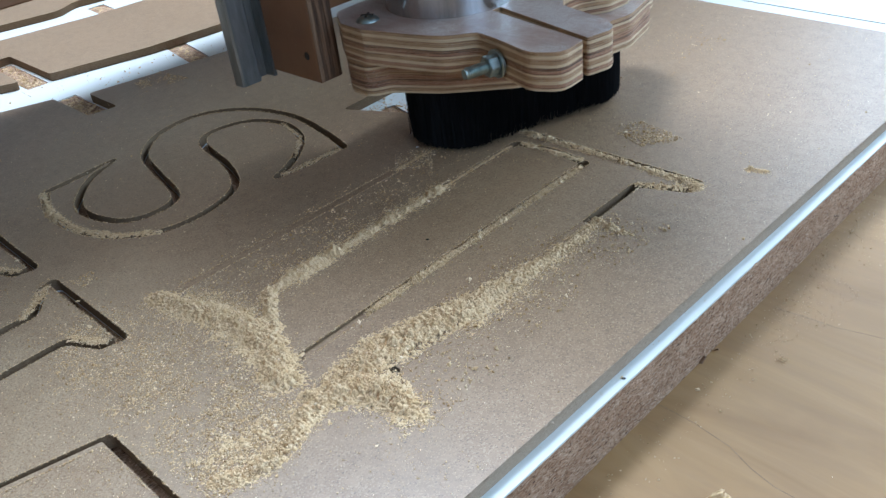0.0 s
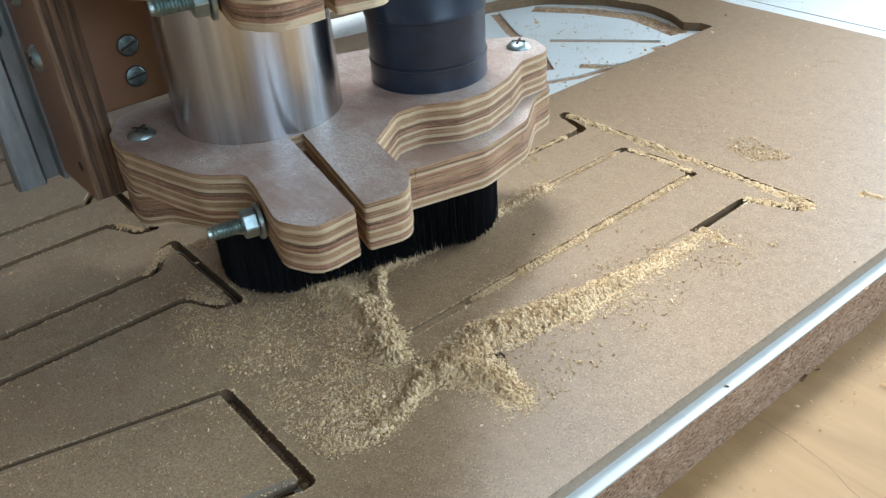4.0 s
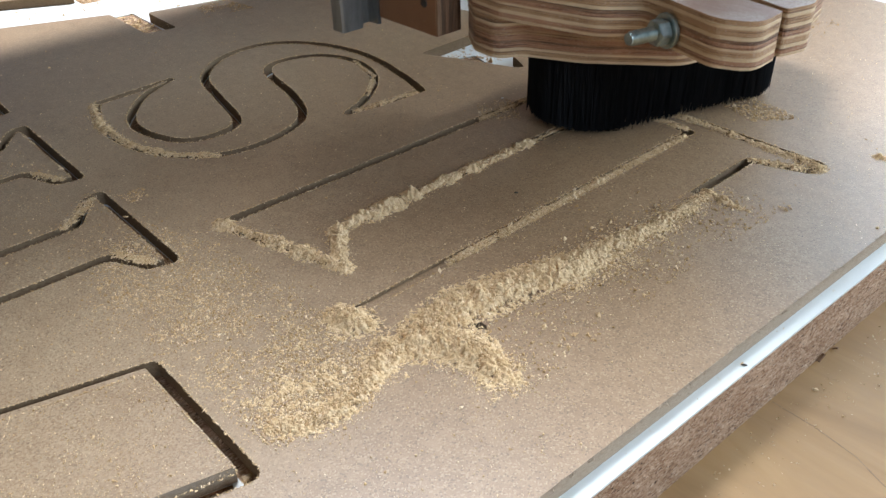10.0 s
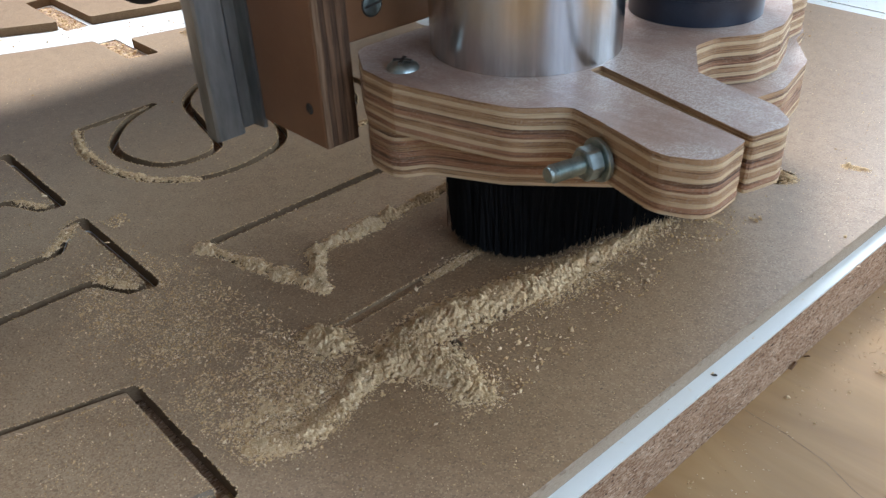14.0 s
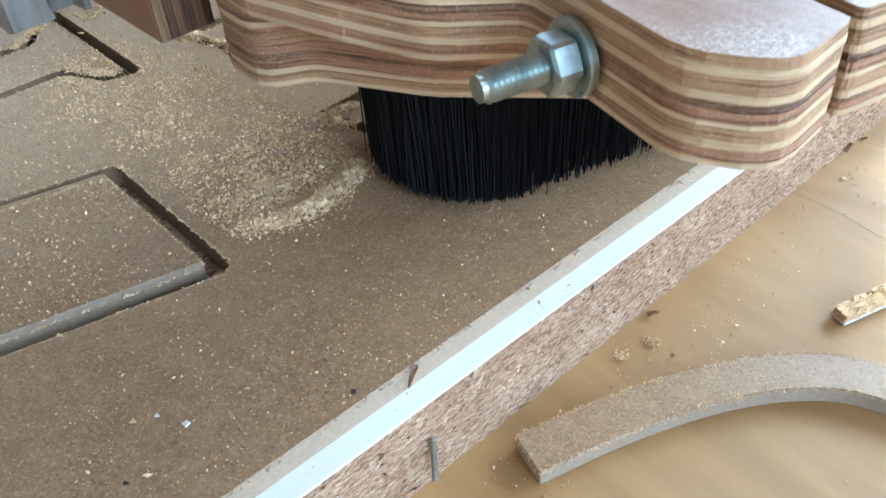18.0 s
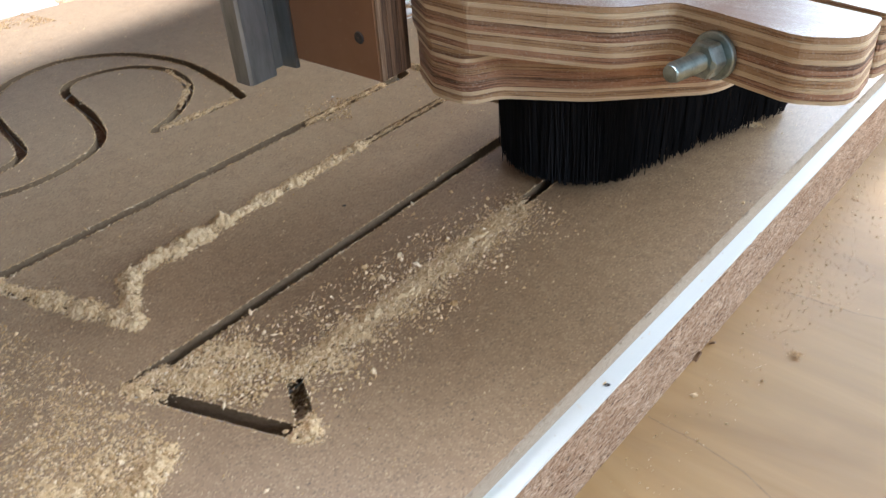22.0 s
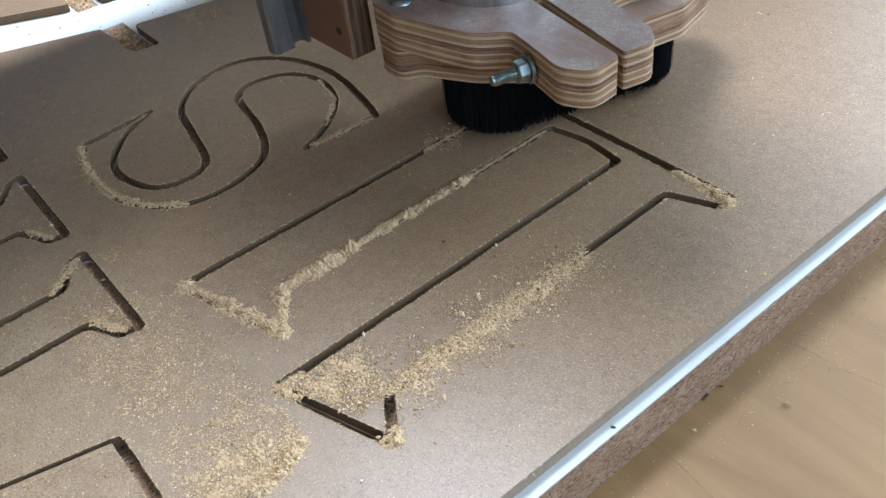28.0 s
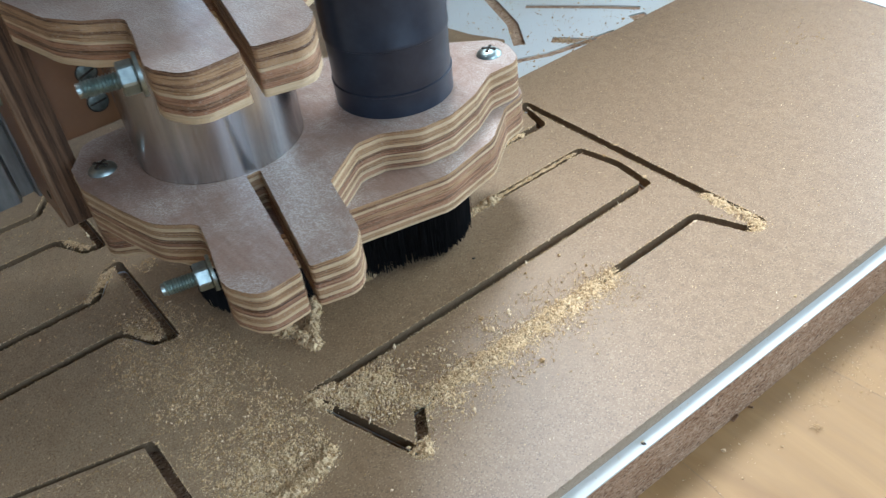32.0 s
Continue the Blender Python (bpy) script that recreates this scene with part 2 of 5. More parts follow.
# brown phenolic film on the gantry boards
m, nt, b = material("film_face", 0.42)
v = coords(nt)
n1 = noise_of(nt, v, 18, 5, 0.65)
n2 = noise_of(nt, v, 500, 3, 0.6)
colour(nt, b, mix(nt, ramp(nt, n2, [(0.62, (0.0, 0.0, 0.0)), (0.8, (0.4, 0.4, 0.4))]), ramp(nt, n1, [(0.3, (0.185, 0.080, 0.032)), (0.7, (0.25, 0.116, 0.050))]), (0.30, 0.19, 0.11)))
bump(nt, b, n2, 0.1, 0.0003)

# metals
m, nt, b = material("spindle_metal", 0.2, 1.0)
v = coords(nt, (1, 1, 0.06))
n1 = noise_of(nt, v, 240, 4, 0.6)
n2 = noise_of(nt, coords(nt, (1, 1, 0.02)), 75, 4, 0.7)
colour(nt, b, ramp(nt, n2, [(0.35, (0.42, 0.42, 0.42)), (0.5, (0.64, 0.64, 0.64)), (0.65, (0.82, 0.82, 0.83))]))
rr = nt.nodes.new("ShaderNodeMapRange")
rr.inputs["To Min"].default_value, rr.inputs["To Max"].default_value = 0.18, 0.30
b.inputs["Anisotropic"].default_value = 0.92
b.inputs["Anisotropic Rotation"].default_value = 0.25
tan = nt.nodes.new("ShaderNodeTangent")
tan.direction_type, tan.axis = "RADIAL", "Z"
nt.links.new(tan.outputs[0], b.inputs["Tangent"])
nt.links.new(n1, rr.inputs["Value"])
nt.links.new(rr.outputs[0], b.inputs["Roughness"])
bump(nt, b, n1, 0.05, 0.0003)

m, nt, b = material("zinc", 0.40, 1.0)
n1 = noise_of(nt, coords(nt), 350, 4, 0.6)
colour(nt, b, ramp(nt, n1, [(0.3, (0.27, 0.32, 0.295)), (0.7, (0.46, 0.52, 0.485))]))
bump(nt, b, n1, 0.12, 0.0003)

m, nt, b = material("bolt_head", 0.5, 1.0)
n1 = noise_of(nt, coords(nt), 500, 3)
colour(nt, b, ramp(nt, n1, [(0.3, (0.13, 0.155, 0.14)), (0.7, (0.27, 0.31, 0.285))]))

m, nt, b = material("galvanised", 0.42, 1.0)
v = coords(nt, (3, 3, 0.5))
n1 = noise_of(nt, v, 60, 5, 0.7)
n2 = noise_of(nt, coords(nt), 500, 2)
colour(nt, b, ramp(nt, n1, [(0.3, (0.20, 0.205, 0.195)), (0.7, (0.36, 0.365, 0.35))]))
bump(nt, b, n2, 0.15, 0.0003)

m, nt, b = material("hose_plastic", 0.34)
v = coords(nt)
n1 = noise_of(nt, v, 120, 5, 0.7)
colour(nt, b, ramp(nt, n1, [(0.35, (0.011, 0.016, 0.028)), (0.85, (0.028, 0.036, 0.052))]))
bump(nt, b, n1, 0.05, 0.0003)

m, nt, b = material("bristle", 0.75, spec=0.15)
n1 = noise_of(nt, coords(nt, (1, 1, 0.05)), 900, 2)
colour(nt, b, ramp(nt, n1, [(0.3, (0.004, 0.004, 0.004)), (0.7, (0.014, 0.013, 0.013))]))

m, nt, b = material("rubber", 0.55)
n1 = noise_of(nt, coords(nt), 200, 4)
colour(nt, b, ramp(nt, n1, [(0.3, (0.020, 0.018, 0.017)), (0.7, (0.050, 0.045, 0.042))]))

# sawdust: packed clumps, warm where thick
m, nt, b = material("sawdust", 0.95, spec=0.1)
v = coords(nt)
n1 = noise_of(nt, v, 420, 4, 0.7)
n2 = noise_of(nt, v, 2100, 3, 0.65)
slow = noise_of(nt, v, 60, 3, 0.6)
tone = ramp(nt, slow, [(0.3, (0.54, 0.342, 0.160)), (0.7, (0.69, 0.472, 0.25))])
c1 = mix(nt, ramp(nt, n1, [(0.36, (0.0, 0.0, 0.0)), (0.66, (0.7, 0.7, 0.7))]), tone, (0.78, 0.588, 0.365))
colour(nt, b, mix(nt, ramp(nt, n2, [(0.36, (0.55, 0.55, 0.55)), (0.52, (0.0, 0.0, 0.0))]), c1, (0.43, 0.25, 0.11)))
bump(nt, b, n2, 0.7, 0.0005)

# single loose grains
m, nt, b = material("sawdust_grain", 0.9, spec=0.15)
isl = nt.nodes.new("ShaderNodeNewGeometry")
colour(nt, b, ramp(nt, isl.outputs["Random Per Island"], [(0.0, (0.42, 0.255, 0.115)), (0.5, (0.61, 0.408, 0.210)), (1.0, (0.78, 0.593, 0.38))]))

# room surfaces
for name, lo, hi in (("room_wall", (0.33, 0.32, 0.30), (0.41, 0.40, 0.375)), ("room_floor", (0.16, 0.15, 0.14), (0.24, 0.23, 0.21)), ("timber", (0.30, 0.19, 0.10), (0.42, 0.28, 0.16))):
    m, nt, b = material(name, 0.8)
    n1 = noise_of(nt, coords(nt), 6, 6, 0.65)
    colour(nt, b, ramp(nt, n1, [(0.3, lo), (0.7, hi)]))
m, nt, b = material("grain_line", 0.62)
colour(nt, b, ramp(nt, noise_of(nt, coords(nt), 300, 3), [(0.3, (0.19, 0.10, 0.038)), (0.7, (0.27, 0.155, 0.064))]))
m, nt, b = material("dark_mark", 0.8)
n1 = noise_of(nt, coords(nt), 900, 2)
colour(nt, b, ramp(nt, n1, [(0.3, (0.02, 0.016, 0.012)), (0.7, (0.06, 0.045, 0.03))]))


# ================= mesh helpers =================
from mathutils.geometry import tessellate_polygon, delaunay_2d_cdt

MM = 0.001


def link_mesh(name, bm, mats, parent=None, label=""):
    me = bpy.data.meshes.new(name)
    bm.normal_update()
    for e in bm.edges:
        if len(e.link_faces) == 2 and e.calc_face_angle(0.0) > 0.6:
            e.smooth = False
    bm.to_mesh(me)
    bm.free()
    for k in (mats if isinstance(mats, (list, tuple)) else [mats]):
        me.materials.append(MATS[k])
    ob = new(name, me)
    if parent is not None:
        ob.parent = parent
    if label:
        tagged(ob, label)
    return ob


def part(name, bm, mats, parent, label=""):
    return link_mesh(name, bm, mats, parent, label)


def empty(name, label, category, group="", kind=""):
    ob = new(name)
    ob.empty_display_size = 0.01
    return tagged(ob, label, category, group, kind)


def area2(loop):
    return sum(a[0] * b[1] - b[0] * a[1] for a, b in zip(loop, loop[1:] + loop[:1]))


def ccw(loop):
    return loop if area2(loop) > 0 else loop[::-1]


def prism(outer, z0, z1, holes=(), bm=None, side=0, cap=0, bottom=True, hole_side=None):
    """A sheet with holes between two heights. Loops in metres; cap and side give material slots."""
    bm = bm or bmesh.new()
    loops = [ccw(list(outer))] + [ccw(list(h))[::-1] for h in holes]
    flat = [p for lp in loops for p in lp]
    top = [bm.verts.new((x, y, z1)) for x, y in flat]
    low = [bm.verts.new((x, y, z0)) for x, y in flat]

    def face(vs, slot):
        try:
            bm.faces.new(vs).material_index = slot
        except ValueError:
            pass
    if holes:
        edges, k = [], 0
        for lp in loops:
            edges += [(k + i, k + (i + 1) % len(lp)) for i in range(len(lp))]
            k += len(lp)
        pts, _, tris, source, _, _ = delaunay_2d_cdt([Vector(p) for p in flat], edges, [], 0, 1e-7)
        plan = [(p.x, p.y) for p in pts]
        mid = np.array([[sum(plan[i][c] for i in t) / 3 for c in (0, 1)] for t in tris])
        keep = np.ones(len(tris), bool)
        for n_loop, lp in enumerate(loops):
            q = np.array(lp)
            r = np.roll(q, -1, 0)
            inside = np.zeros(len(tris), bool)
            for (ax, ay), (bx, by) in zip(q, r):
                inside ^= ((ay > mid[:, 1]) != (by > mid[:, 1])) & (mid[:, 0] < (bx - ax) * (mid[:, 1] - ay) / (by - ay + 1e-15) + ax)
            keep &= inside if n_loop == 0 else ~inside
        tris = [t for t, k2 in zip(tris, keep) if k2]
        cap_top = [top[o[0]] if o else bm.verts.new((p.x, p.y, z1)) for o, p in zip(source, pts)]
        cap_low = [low[o[0]] if o else bm.verts.new((p.x, p.y, z0)) for o, p in zip(source, pts)]
    else:
        tris = tessellate_polygon([[Vector((x, y, 0)) for x, y in loops[0]]])
        plan, cap_top, cap_low = flat, top, low
    for t in tris:
        a, b2, c = (plan[i] for i in t)
        up = (b2[0] - a[0]) * (c[1] - a[1]) - (c[0] - a[0]) * (b2[1] - a[1]) > 0
        o = t if up else t[::-1]
        face([cap_top[i] for i in o], cap)
        if bottom:
            face([cap_low[i] for i in reversed(o)], cap)
    k = 0
    for lp in loops:
        n = len(lp)
        for i in range(n):
            a, b2 = k + i, k + (i + 1) % n
            face([low[a], low[b2], top[b2], top[a]], side if k == 0 or hole_side is None else hole_side)
        k += n
    return bm


def box(bm, lo, hi, slot=0):
    x0, y0, z0 = lo
    x1, y1, z1 = hi
    v = [bm.verts.new(p) for p in ((x0, y0, z0), (x1, y0, z0), (x1, y1, z0), (x0, y1, z0), (x0, y0, z1), (x1, y0, z1), (x1, y1, z1), (x0, y1, z1))]
    for q in ((0, 3, 2, 1), (4, 5, 6, 7), (0, 1, 5, 4), (1, 2, 6, 5), (2, 3, 7, 6), (3, 0, 4, 7)):
        bm.faces.new([v[i] for i in q]).material_index = slot
    return bm


def soft_box(lo, hi, r=0.001, seg=2):
    bm = box(bmesh.new(), lo, hi)
    bmesh.ops.bevel(bm, geom=bm.edges[:], offset=r, segments=seg, profile=0.5, affect="EDGES")
    return bm


def lathe(profile, n=48, axis="z", bm=None, slot=0, smooth=True, close=False):
    """Turn (radius, height) pairs round an axis through the origin."""
    bm = bm or bmesh.new()
    rings = []
    for r, h in profile:
        ring = []
        for i in range(n):
            a = 2 * math.pi * i / n
            p = (r * math.cos(a), r * math.sin(a), h)
            if axis == "x":
                p = (h, r * math.cos(a), r * math.sin(a))
            elif axis == "y":
                p = (r * math.sin(a), h, r * math.cos(a))
            ring.append(bm.verts.new(p))
        rings.append(ring)
    for r0, r1 in zip(rings, rings[1:]):
        for i in range(n):
            f = bm.faces.new((r0[i], r0[(i + 1) % n], r1[(i + 1) % n], r1[i]))
            f.smooth, f.material_index = smooth, slot
    if close:
        bm.faces.new(rings[0][::-1]).material_index = slot
        bm.faces.new(rings[-1]).material_index = slot
    return bm


def moved(bm, m):
    bmesh.ops.transform(bm, matrix=m, verts=bm.verts[:])
    return bm


def curve_loop(points, corners=(), steps=5):
    """A closed smooth line through points (mm), with sharp corners where named. In metres."""
    n, out = len(points), []
    for i in range(n):
        p0, p1, p2, p3 = (points[(i + k) % n] for k in (-1, 0, 1, 2))
        p0 = p1 if i in corners else p0
        p3 = p2 if (i + 1) % n in corners else p3
        for k in range(steps):
            t = k / steps
            out.append(tuple(MM * 0.5 * (2 * b2 + (c - a) * t + (2 * a - 5 * b2 + 4 * c - d) * t * t + (3 * b2 - a - 3 * c + d) * t ** 3) for a, b2, c, d in zip(p0, p1, p2, p3)))
    return out


def mm_loop(points):
    return [(x * MM, y * MM) for x, y in points]


def offset(loop, d, seg=5):
    """Offset a closed line outwards (d > 0) or inwards, with round outer corners."""
    lp = ccw(list(loop))
    n, out = len(lp), []
    for i in range(n):
        (ax, ay), (px, py), (bx, by) = lp[i - 1], lp[i], lp[(i + 1) % n]
        e1, e2 = Vector((px - ax, py - ay)).normalized(), Vector((bx - px, by - py)).normalized()
        n1, n2 = Vector((e1.y, -e1.x)), Vector((e2.y, -e2.x))
        turn = e1.x * e2.y - e1.y * e2.x
        if turn * d > 0.15 * abs(d):
            a1 = math.atan2(n1.y, n1.x) if d > 0 else math.atan2(-n1.y, -n1.x)
            a2 = math.atan2(n2.y, n2.x) if d > 0 else math.atan2(-n2.y, -n2.x)
            da = (a2 - a1 + math.pi) % (2 * math.pi) - math.pi
            for k in range(seg + 1):
                a = a1 + da * k / seg
                out.append((px + abs(d) * math.cos(a), py + abs(d) * math.sin(a)))
        else:
            k = d / max(0.35, 1 + n1.dot(n2))
            out.append((px + (n1.x + n2.x) * k, py + (n1.y + n2.y) * k))
    return out


def rounded(points, r=3.0, seg=4):
    """A polygon (mm) with every corner rounded; a third value on a point sets its own radius. In metres."""
    n, out = len(points), []
    for i in range(n):
        p = Vector(points[i][:2])
        a, c = Vector(points[i - 1][:2]) - p, Vector(points[(i + 1) % n][:2]) - p
        rr = points[i][2] if len(points[i]) > 2 else r
        ang = a.angle(c)
        cut = min(rr / max(1e-6, math.tan(ang / 2)), 0.48 * a.length, 0.48 * c.length)
        s, e = p + a.normalized() * cut, p + c.normalized() * cut
        for k in range(seg + 1):
            t = k / seg
            q = s * (1 - t) ** 2 + p * 2 * t * (1 - t) + e * t * t
            out.append((q.x * MM, q.y * MM))
    return out


# ================= the room, unseen and assumed ===
SHEET, SKIN, TABLE = 0.0, -0.006, -0.032


def wall(name, u0, u1, opening, place):
    """An upright wall along local x with one window opening (x0, x1, z0, z1)."""
    a, b2, c, d = opening
    bm = bmesh.new()
    outer = [(u0, -0.9), (u1, -0.9), (u1, 1.9), (u0, 1.9)]
    prism(outer, 0.0, 0.15, [[(a, c), (b2, c), (b2, d), (a, d)]], bm)
    moved(bm, Matrix.Rotation(radians(90), 4, "X"))
    ob = link_mesh(name, bm, "room_wall")
    ob.matrix_world = place
    return tagged(ob, "plain pale plastered workshop wall with window opening, unseen and assumed", "wall", kind="structure")


# out of view; added to bound the light and dim its bounce
wall("wall_north", -2.5, 2.1, (-0.65, 1.25, 0.35, 1.25), pose(0, 1.75, 0))
wall("wall_south", -2.5, 2.1, (-0.1, 1.2, 0.35, 1.25), pose(0, -2.15, 0))
wall("wall_east", -2.3, 1.6, (-0.75, 0.55, 0.3, 1.4), pose(2.1, 0, 0, 0, 0, 90))
wall("wall_west", -2.3, 1.6, (-0.3, 0.5, 0.9, 1.5), pose(-2.35, 0, 0, 0, 0, 90))
tagged(link_mesh("floor", box(bmesh.new(), (-2.6, -2.4, -0.95), (2.3, 1.85, -0.9)), "room_floor"), "grey concrete workshop floor, unseen and assumed", "floor", kind="structure")
bm = prism([(-2.6, -2.4), (2.3, -2.4), (2.3, 1.85), (-2.6, 1.85)], 1.9, 1.95, [[(-1.25, 0.05), (-0.35, 0.05), (-0.35, 0.95), (-1.25, 0.95)]])
tagged(link_mesh("ceiling", bm, "room_wall"), "plain pale workshop ceiling with a roof window, unseen and assumed", "ceiling", kind="structure")

# the table under everything
table = empty("work_table", "pale birch plywood work table dusted with sawdust", "table")
part("tabletop", box(bmesh.new(), (-1.5, -0.85, TABLE - 0.018), (0.75, 1.25, TABLE)), "table_plywood", table)
for x, y in ((-1.42, -0.77), (0.67, -0.77), (-1.42, 1.17), (0.67, 1.17)):
    part("leg", soft_box((x - 0.04, y - 0.04, -0.9), (x + 0.04, y + 0.04, TABLE - 0.018), 0.003), "timber", table)

# ================= cut outlines =================
S_LINE = curve_loop([(-322, -64), (-296, -73), (-265, -72), (-243, -63), (-228, -48), (-224, -28), (-229, -7), (-240, 5), (-264, 14), (-297, 21), (-306, 35), (-298, 55), (-277, 64), (-252, 58), (-233, 40), (-223, 20),
                     (-220, 40), (-219, 63), (-241, 69), (-280, 74), (-315, 65), (-336, 43), (-334, 14), (-315, -7), (-287, -15), (-256, -22), (-247, -34), (-252, -52), (-274, -61), (-294, -58), (-314, -42), (-325, -22)], (0, 15, 17, 31))
U_RAW = [(-175, -77, 1), (-118, -60, 1), (-140, -46, 3), (-139.5, 116, 4), (-118, 120, 40), (-96, 117, 4), (-95, -77, 1), (-43, -60, 1), (-62, -48, 3), (-63, 112, 6), (-41, 120, 1), (-40, 128.5, 1), (-195, 130, 1), (-194, 127, 1), (-172.5, 121, 5)]


def column(x0, x1, s0, s1):
    """A serifed upright stroke whose foot ends near the camera."""
    return [(s0, -101, 1), (s0 + 2, -107, 2), (x0, -117, 8), (x0, -330, 8), (s0 + 2, -340, 2), (s0, -346, 1), (s1, -346, 1), (s1 - 2, -340, 2), (x1, -330, 8), (x1, -117, 8), (s1 - 2, -109, 2), (s1, -101, 1)]


I_RAW = [column(-213, -183, -231, -165), column(-303, -271, -320, -251), column(-397, -362, -414, -344)]
BAR_RAW = [(-116, -133, 1), (-58, -133, 1), (-112, -345, 1), (-170, -345, 1)]
# strokes that were already lifted out of the sheet
D_LINE = rounded([(-259, 97, 2), (-206, 119, 2), (-204, 123, 2), (-221, 131, 4), (-221, 312, 2), (-232, 313, 2), (-243, 307, 4), (-262, 318, 20), (-289, 326, 30), (-332, 318, 30), (-372, 292, 30), (-392, 245, 30), (-380, 205, 30), (-350, 176, 30), (-318, 163, 20), (-290, 168, 20), (-265, 178, 3), (-261, 139, 10)], 3)
LEFT_STROKE = rounded([(-540, -235, 3), (-482, -60, 3), (-457, 2, 3), (-405, 2, 3), (-401, 21, 3), (-443, 21, 3), (-431, 76, 30), (-411, 183, 30), (-388, 300, 4), (-458, 310, 4), (-478, 226, 30), (-492, 95, 30), (-512, 24, 3), (-588, 24, 3), (-586, 5, 3), (-518, 3, 3), (-546, -50, 30), (-610, -235, 4)], 3)
FAR_STROKE = rounded([(-720, -240, 4), (-662, -30, 40), (-643, 24, 40), (-624, 118, 30), (-622, 165, 10), (-600, 290, 4), (-655, 300, 4), (-690, 128, 12), (-676, 106, 20), (-702, -6, 30), (-770, -240, 4)], 3)
CUT = 0.0024


def inset(points, d):
    """Move a cornered outline (mm, with corner radii) inwards by d, keeping sharp outer corners."""
    pts = points if area2([p[:2] for p in points]) > 0 else points[::-1]
    n, out = len(pts), []
    for i in range(n):
        a, p, c = Vector(pts[i - 1][:2]), Vector(pts[i][:2]), Vector(pts[(i + 1) % n][:2])
        e1, e2 = (p - a).normalized(), (c - p).normalized()
        n1, n2 = Vector((-e1.y, e1.x)), Vector((-e2.y, e2.x))
        q = p + (n1 + n2) * (d / max(0.12, 1 + n1.dot(n2)))
        out.append((q.x, q.y, pts[i][2]))
    return out


RAW = [U_RAW, BAR_RAW] + I_RAW
pieces = [S_LINE] + [rounded([(x, y, max(r, 0.6)) for x, y, r in raw], 2, 3) for raw in RAW]
inner = [offset(S_LINE, -CUT)] + [rounded([(x, y, r if r > 2 else 0.4) for x, y, r in inset(raw, CUT / MM)], 2, 3) for raw in RAW]
lifted = [D_LINE, LEFT_STROKE, FAR_STROKE]

sheet_outline = mm_loop([(-14, -620), (7, 349), (-1180, 432), (-1200, -560)])
bm = prism(sheet_outline, SKIN, SHEET, [offset(p, CUT) for p in pieces] + lifted, side=1, hole_side=2)
tagged(link_mesh("mdf_sheet", bm, ["mdf_face", "mdf_edge", "shaded_cut_wall"]), "large brown MDF sheet with letters routed into it", "sheet")
names = ["letter_blank", "letter_blank", "bar_blank", "letter_blank", "letter_blank", "letter_blank"]
labels = ["curved S shaped brown MDF letter still in its cut", "two legged serifed brown MDF letter being cut", "slanted brown MDF bar cut free in the sheet"] + ["straight serifed brown MDF letter stroke in the sheet"] * 3
for nm, lb, lp in zip(names, labels, inner):
    # the slanted bar has slid a little to one side in its cut
    slid = [(x - 0.0026, y + 0.0006) for x, y in lp] if nm == "bar_blank" else lp
    ob = link_mesh(nm, prism(slid, SKIN + 0.0001, SHEET - 0.0002, side=1), ["mdf_face", "mdf_edge" if nm == "bar_blank" else "shaded_cut_wall"])
    tagged(ob, lb, "letter", "routed letters")

# white faced chipboard under the sheet; the cutter has scored brown tracks through its skin
board = empty("melamine_board", "white melamine faced chipboard under the MDF sheet", "board")
board_outline = mm_loop([(-8, -640), (14, 472), (-1230, 560), (-1240, -600)])


def lane(pts, half):
    """A scored track along a line of points (mm)."""
    p = [Vector(q) for q in pts]
    left, right = [], []
    for i, q in enumerate(p):
        d = (p[min(i + 1, len(p) - 1)] - p[max(i - 1, 0)]).normalized()
        nrm = Vector((-d.y, d.x)) * half
        left.append((q + nrm) * MM)
        right.append((q - nrm) * MM)
    return [(a.x, a.y) for a in left + right[::-1]]


tracks = [offset(p, CUT) for p in pieces[:2] + pieces[3:]] + [lane([(-120.5, -132.2), (-59, -131.4)], 2.9), lane([(-119.5, -139), (-152, -268)], 1.6), lane([(-62.3, -137), (-64.5, -145), (-66.6, -154)], 2.4)]
islands = inner[:2] + inner[3:]
FLOOR = SKIN - 0.0022
bm = prism(board_outline, TABLE, FLOOR)
prism(board_outline, FLOOR, SKIN - 0.0009, tracks, bm, bottom=False)
core = part("chipboard_core", bm, "chipboard", board, "rough brown chipboard core with flaking edge")
for lp in islands:
    part("core_island", prism(lp, FLOOR, SKIN - 0.0009, bottom=False), "chipboard", core)
tracks += [lane([(-586, 14), (-512, 13)], 8), lane([(-468, 13), (-404, 12)], 8), lane([(-560, -80), (-495, -92)], 9), lane([(-494, 118), (-424, 106)], 8), lane([(-470, 210), (-410, 200)], 7),
           lane([(-690, 20), (-640, 12)], 9), lane([(-675, 140), (-628, 136)], 8), lane([(-716, -96), (-680, -104)], 8)]
tracks += [lane([(-385, 250), (-340, 225), (-290, 205), (-262, 186)], 4), lane([(-370, 278), (-330, 300), (-290, 311), (-262, 305), (-240, 299)], 8), lane([(-248, 122), (-232, 118), (-212, 122)], 5), lane([(-304, 230), (-284, 245), (-262, 262), (-240, 277)], 3),
           lane([(-252, 160), (-238, 190), (-228, 240)], 3), lane([(-236, 268), (-225, 264)], 6), lane([(-420, 382.5), (-200, 367), (4, 352.6)], 2.0), lane([(-420, 392), (-200, 376), (-6, 362)], 1.6), lane([(-400, 408), (-200, 394), (-20, 381)], 1.0), lane([(-252, 205), (-236, 216), (-226, 222)], 4)]
bm = prism(board_outline, SKIN - 0.0009, SKIN, tracks)
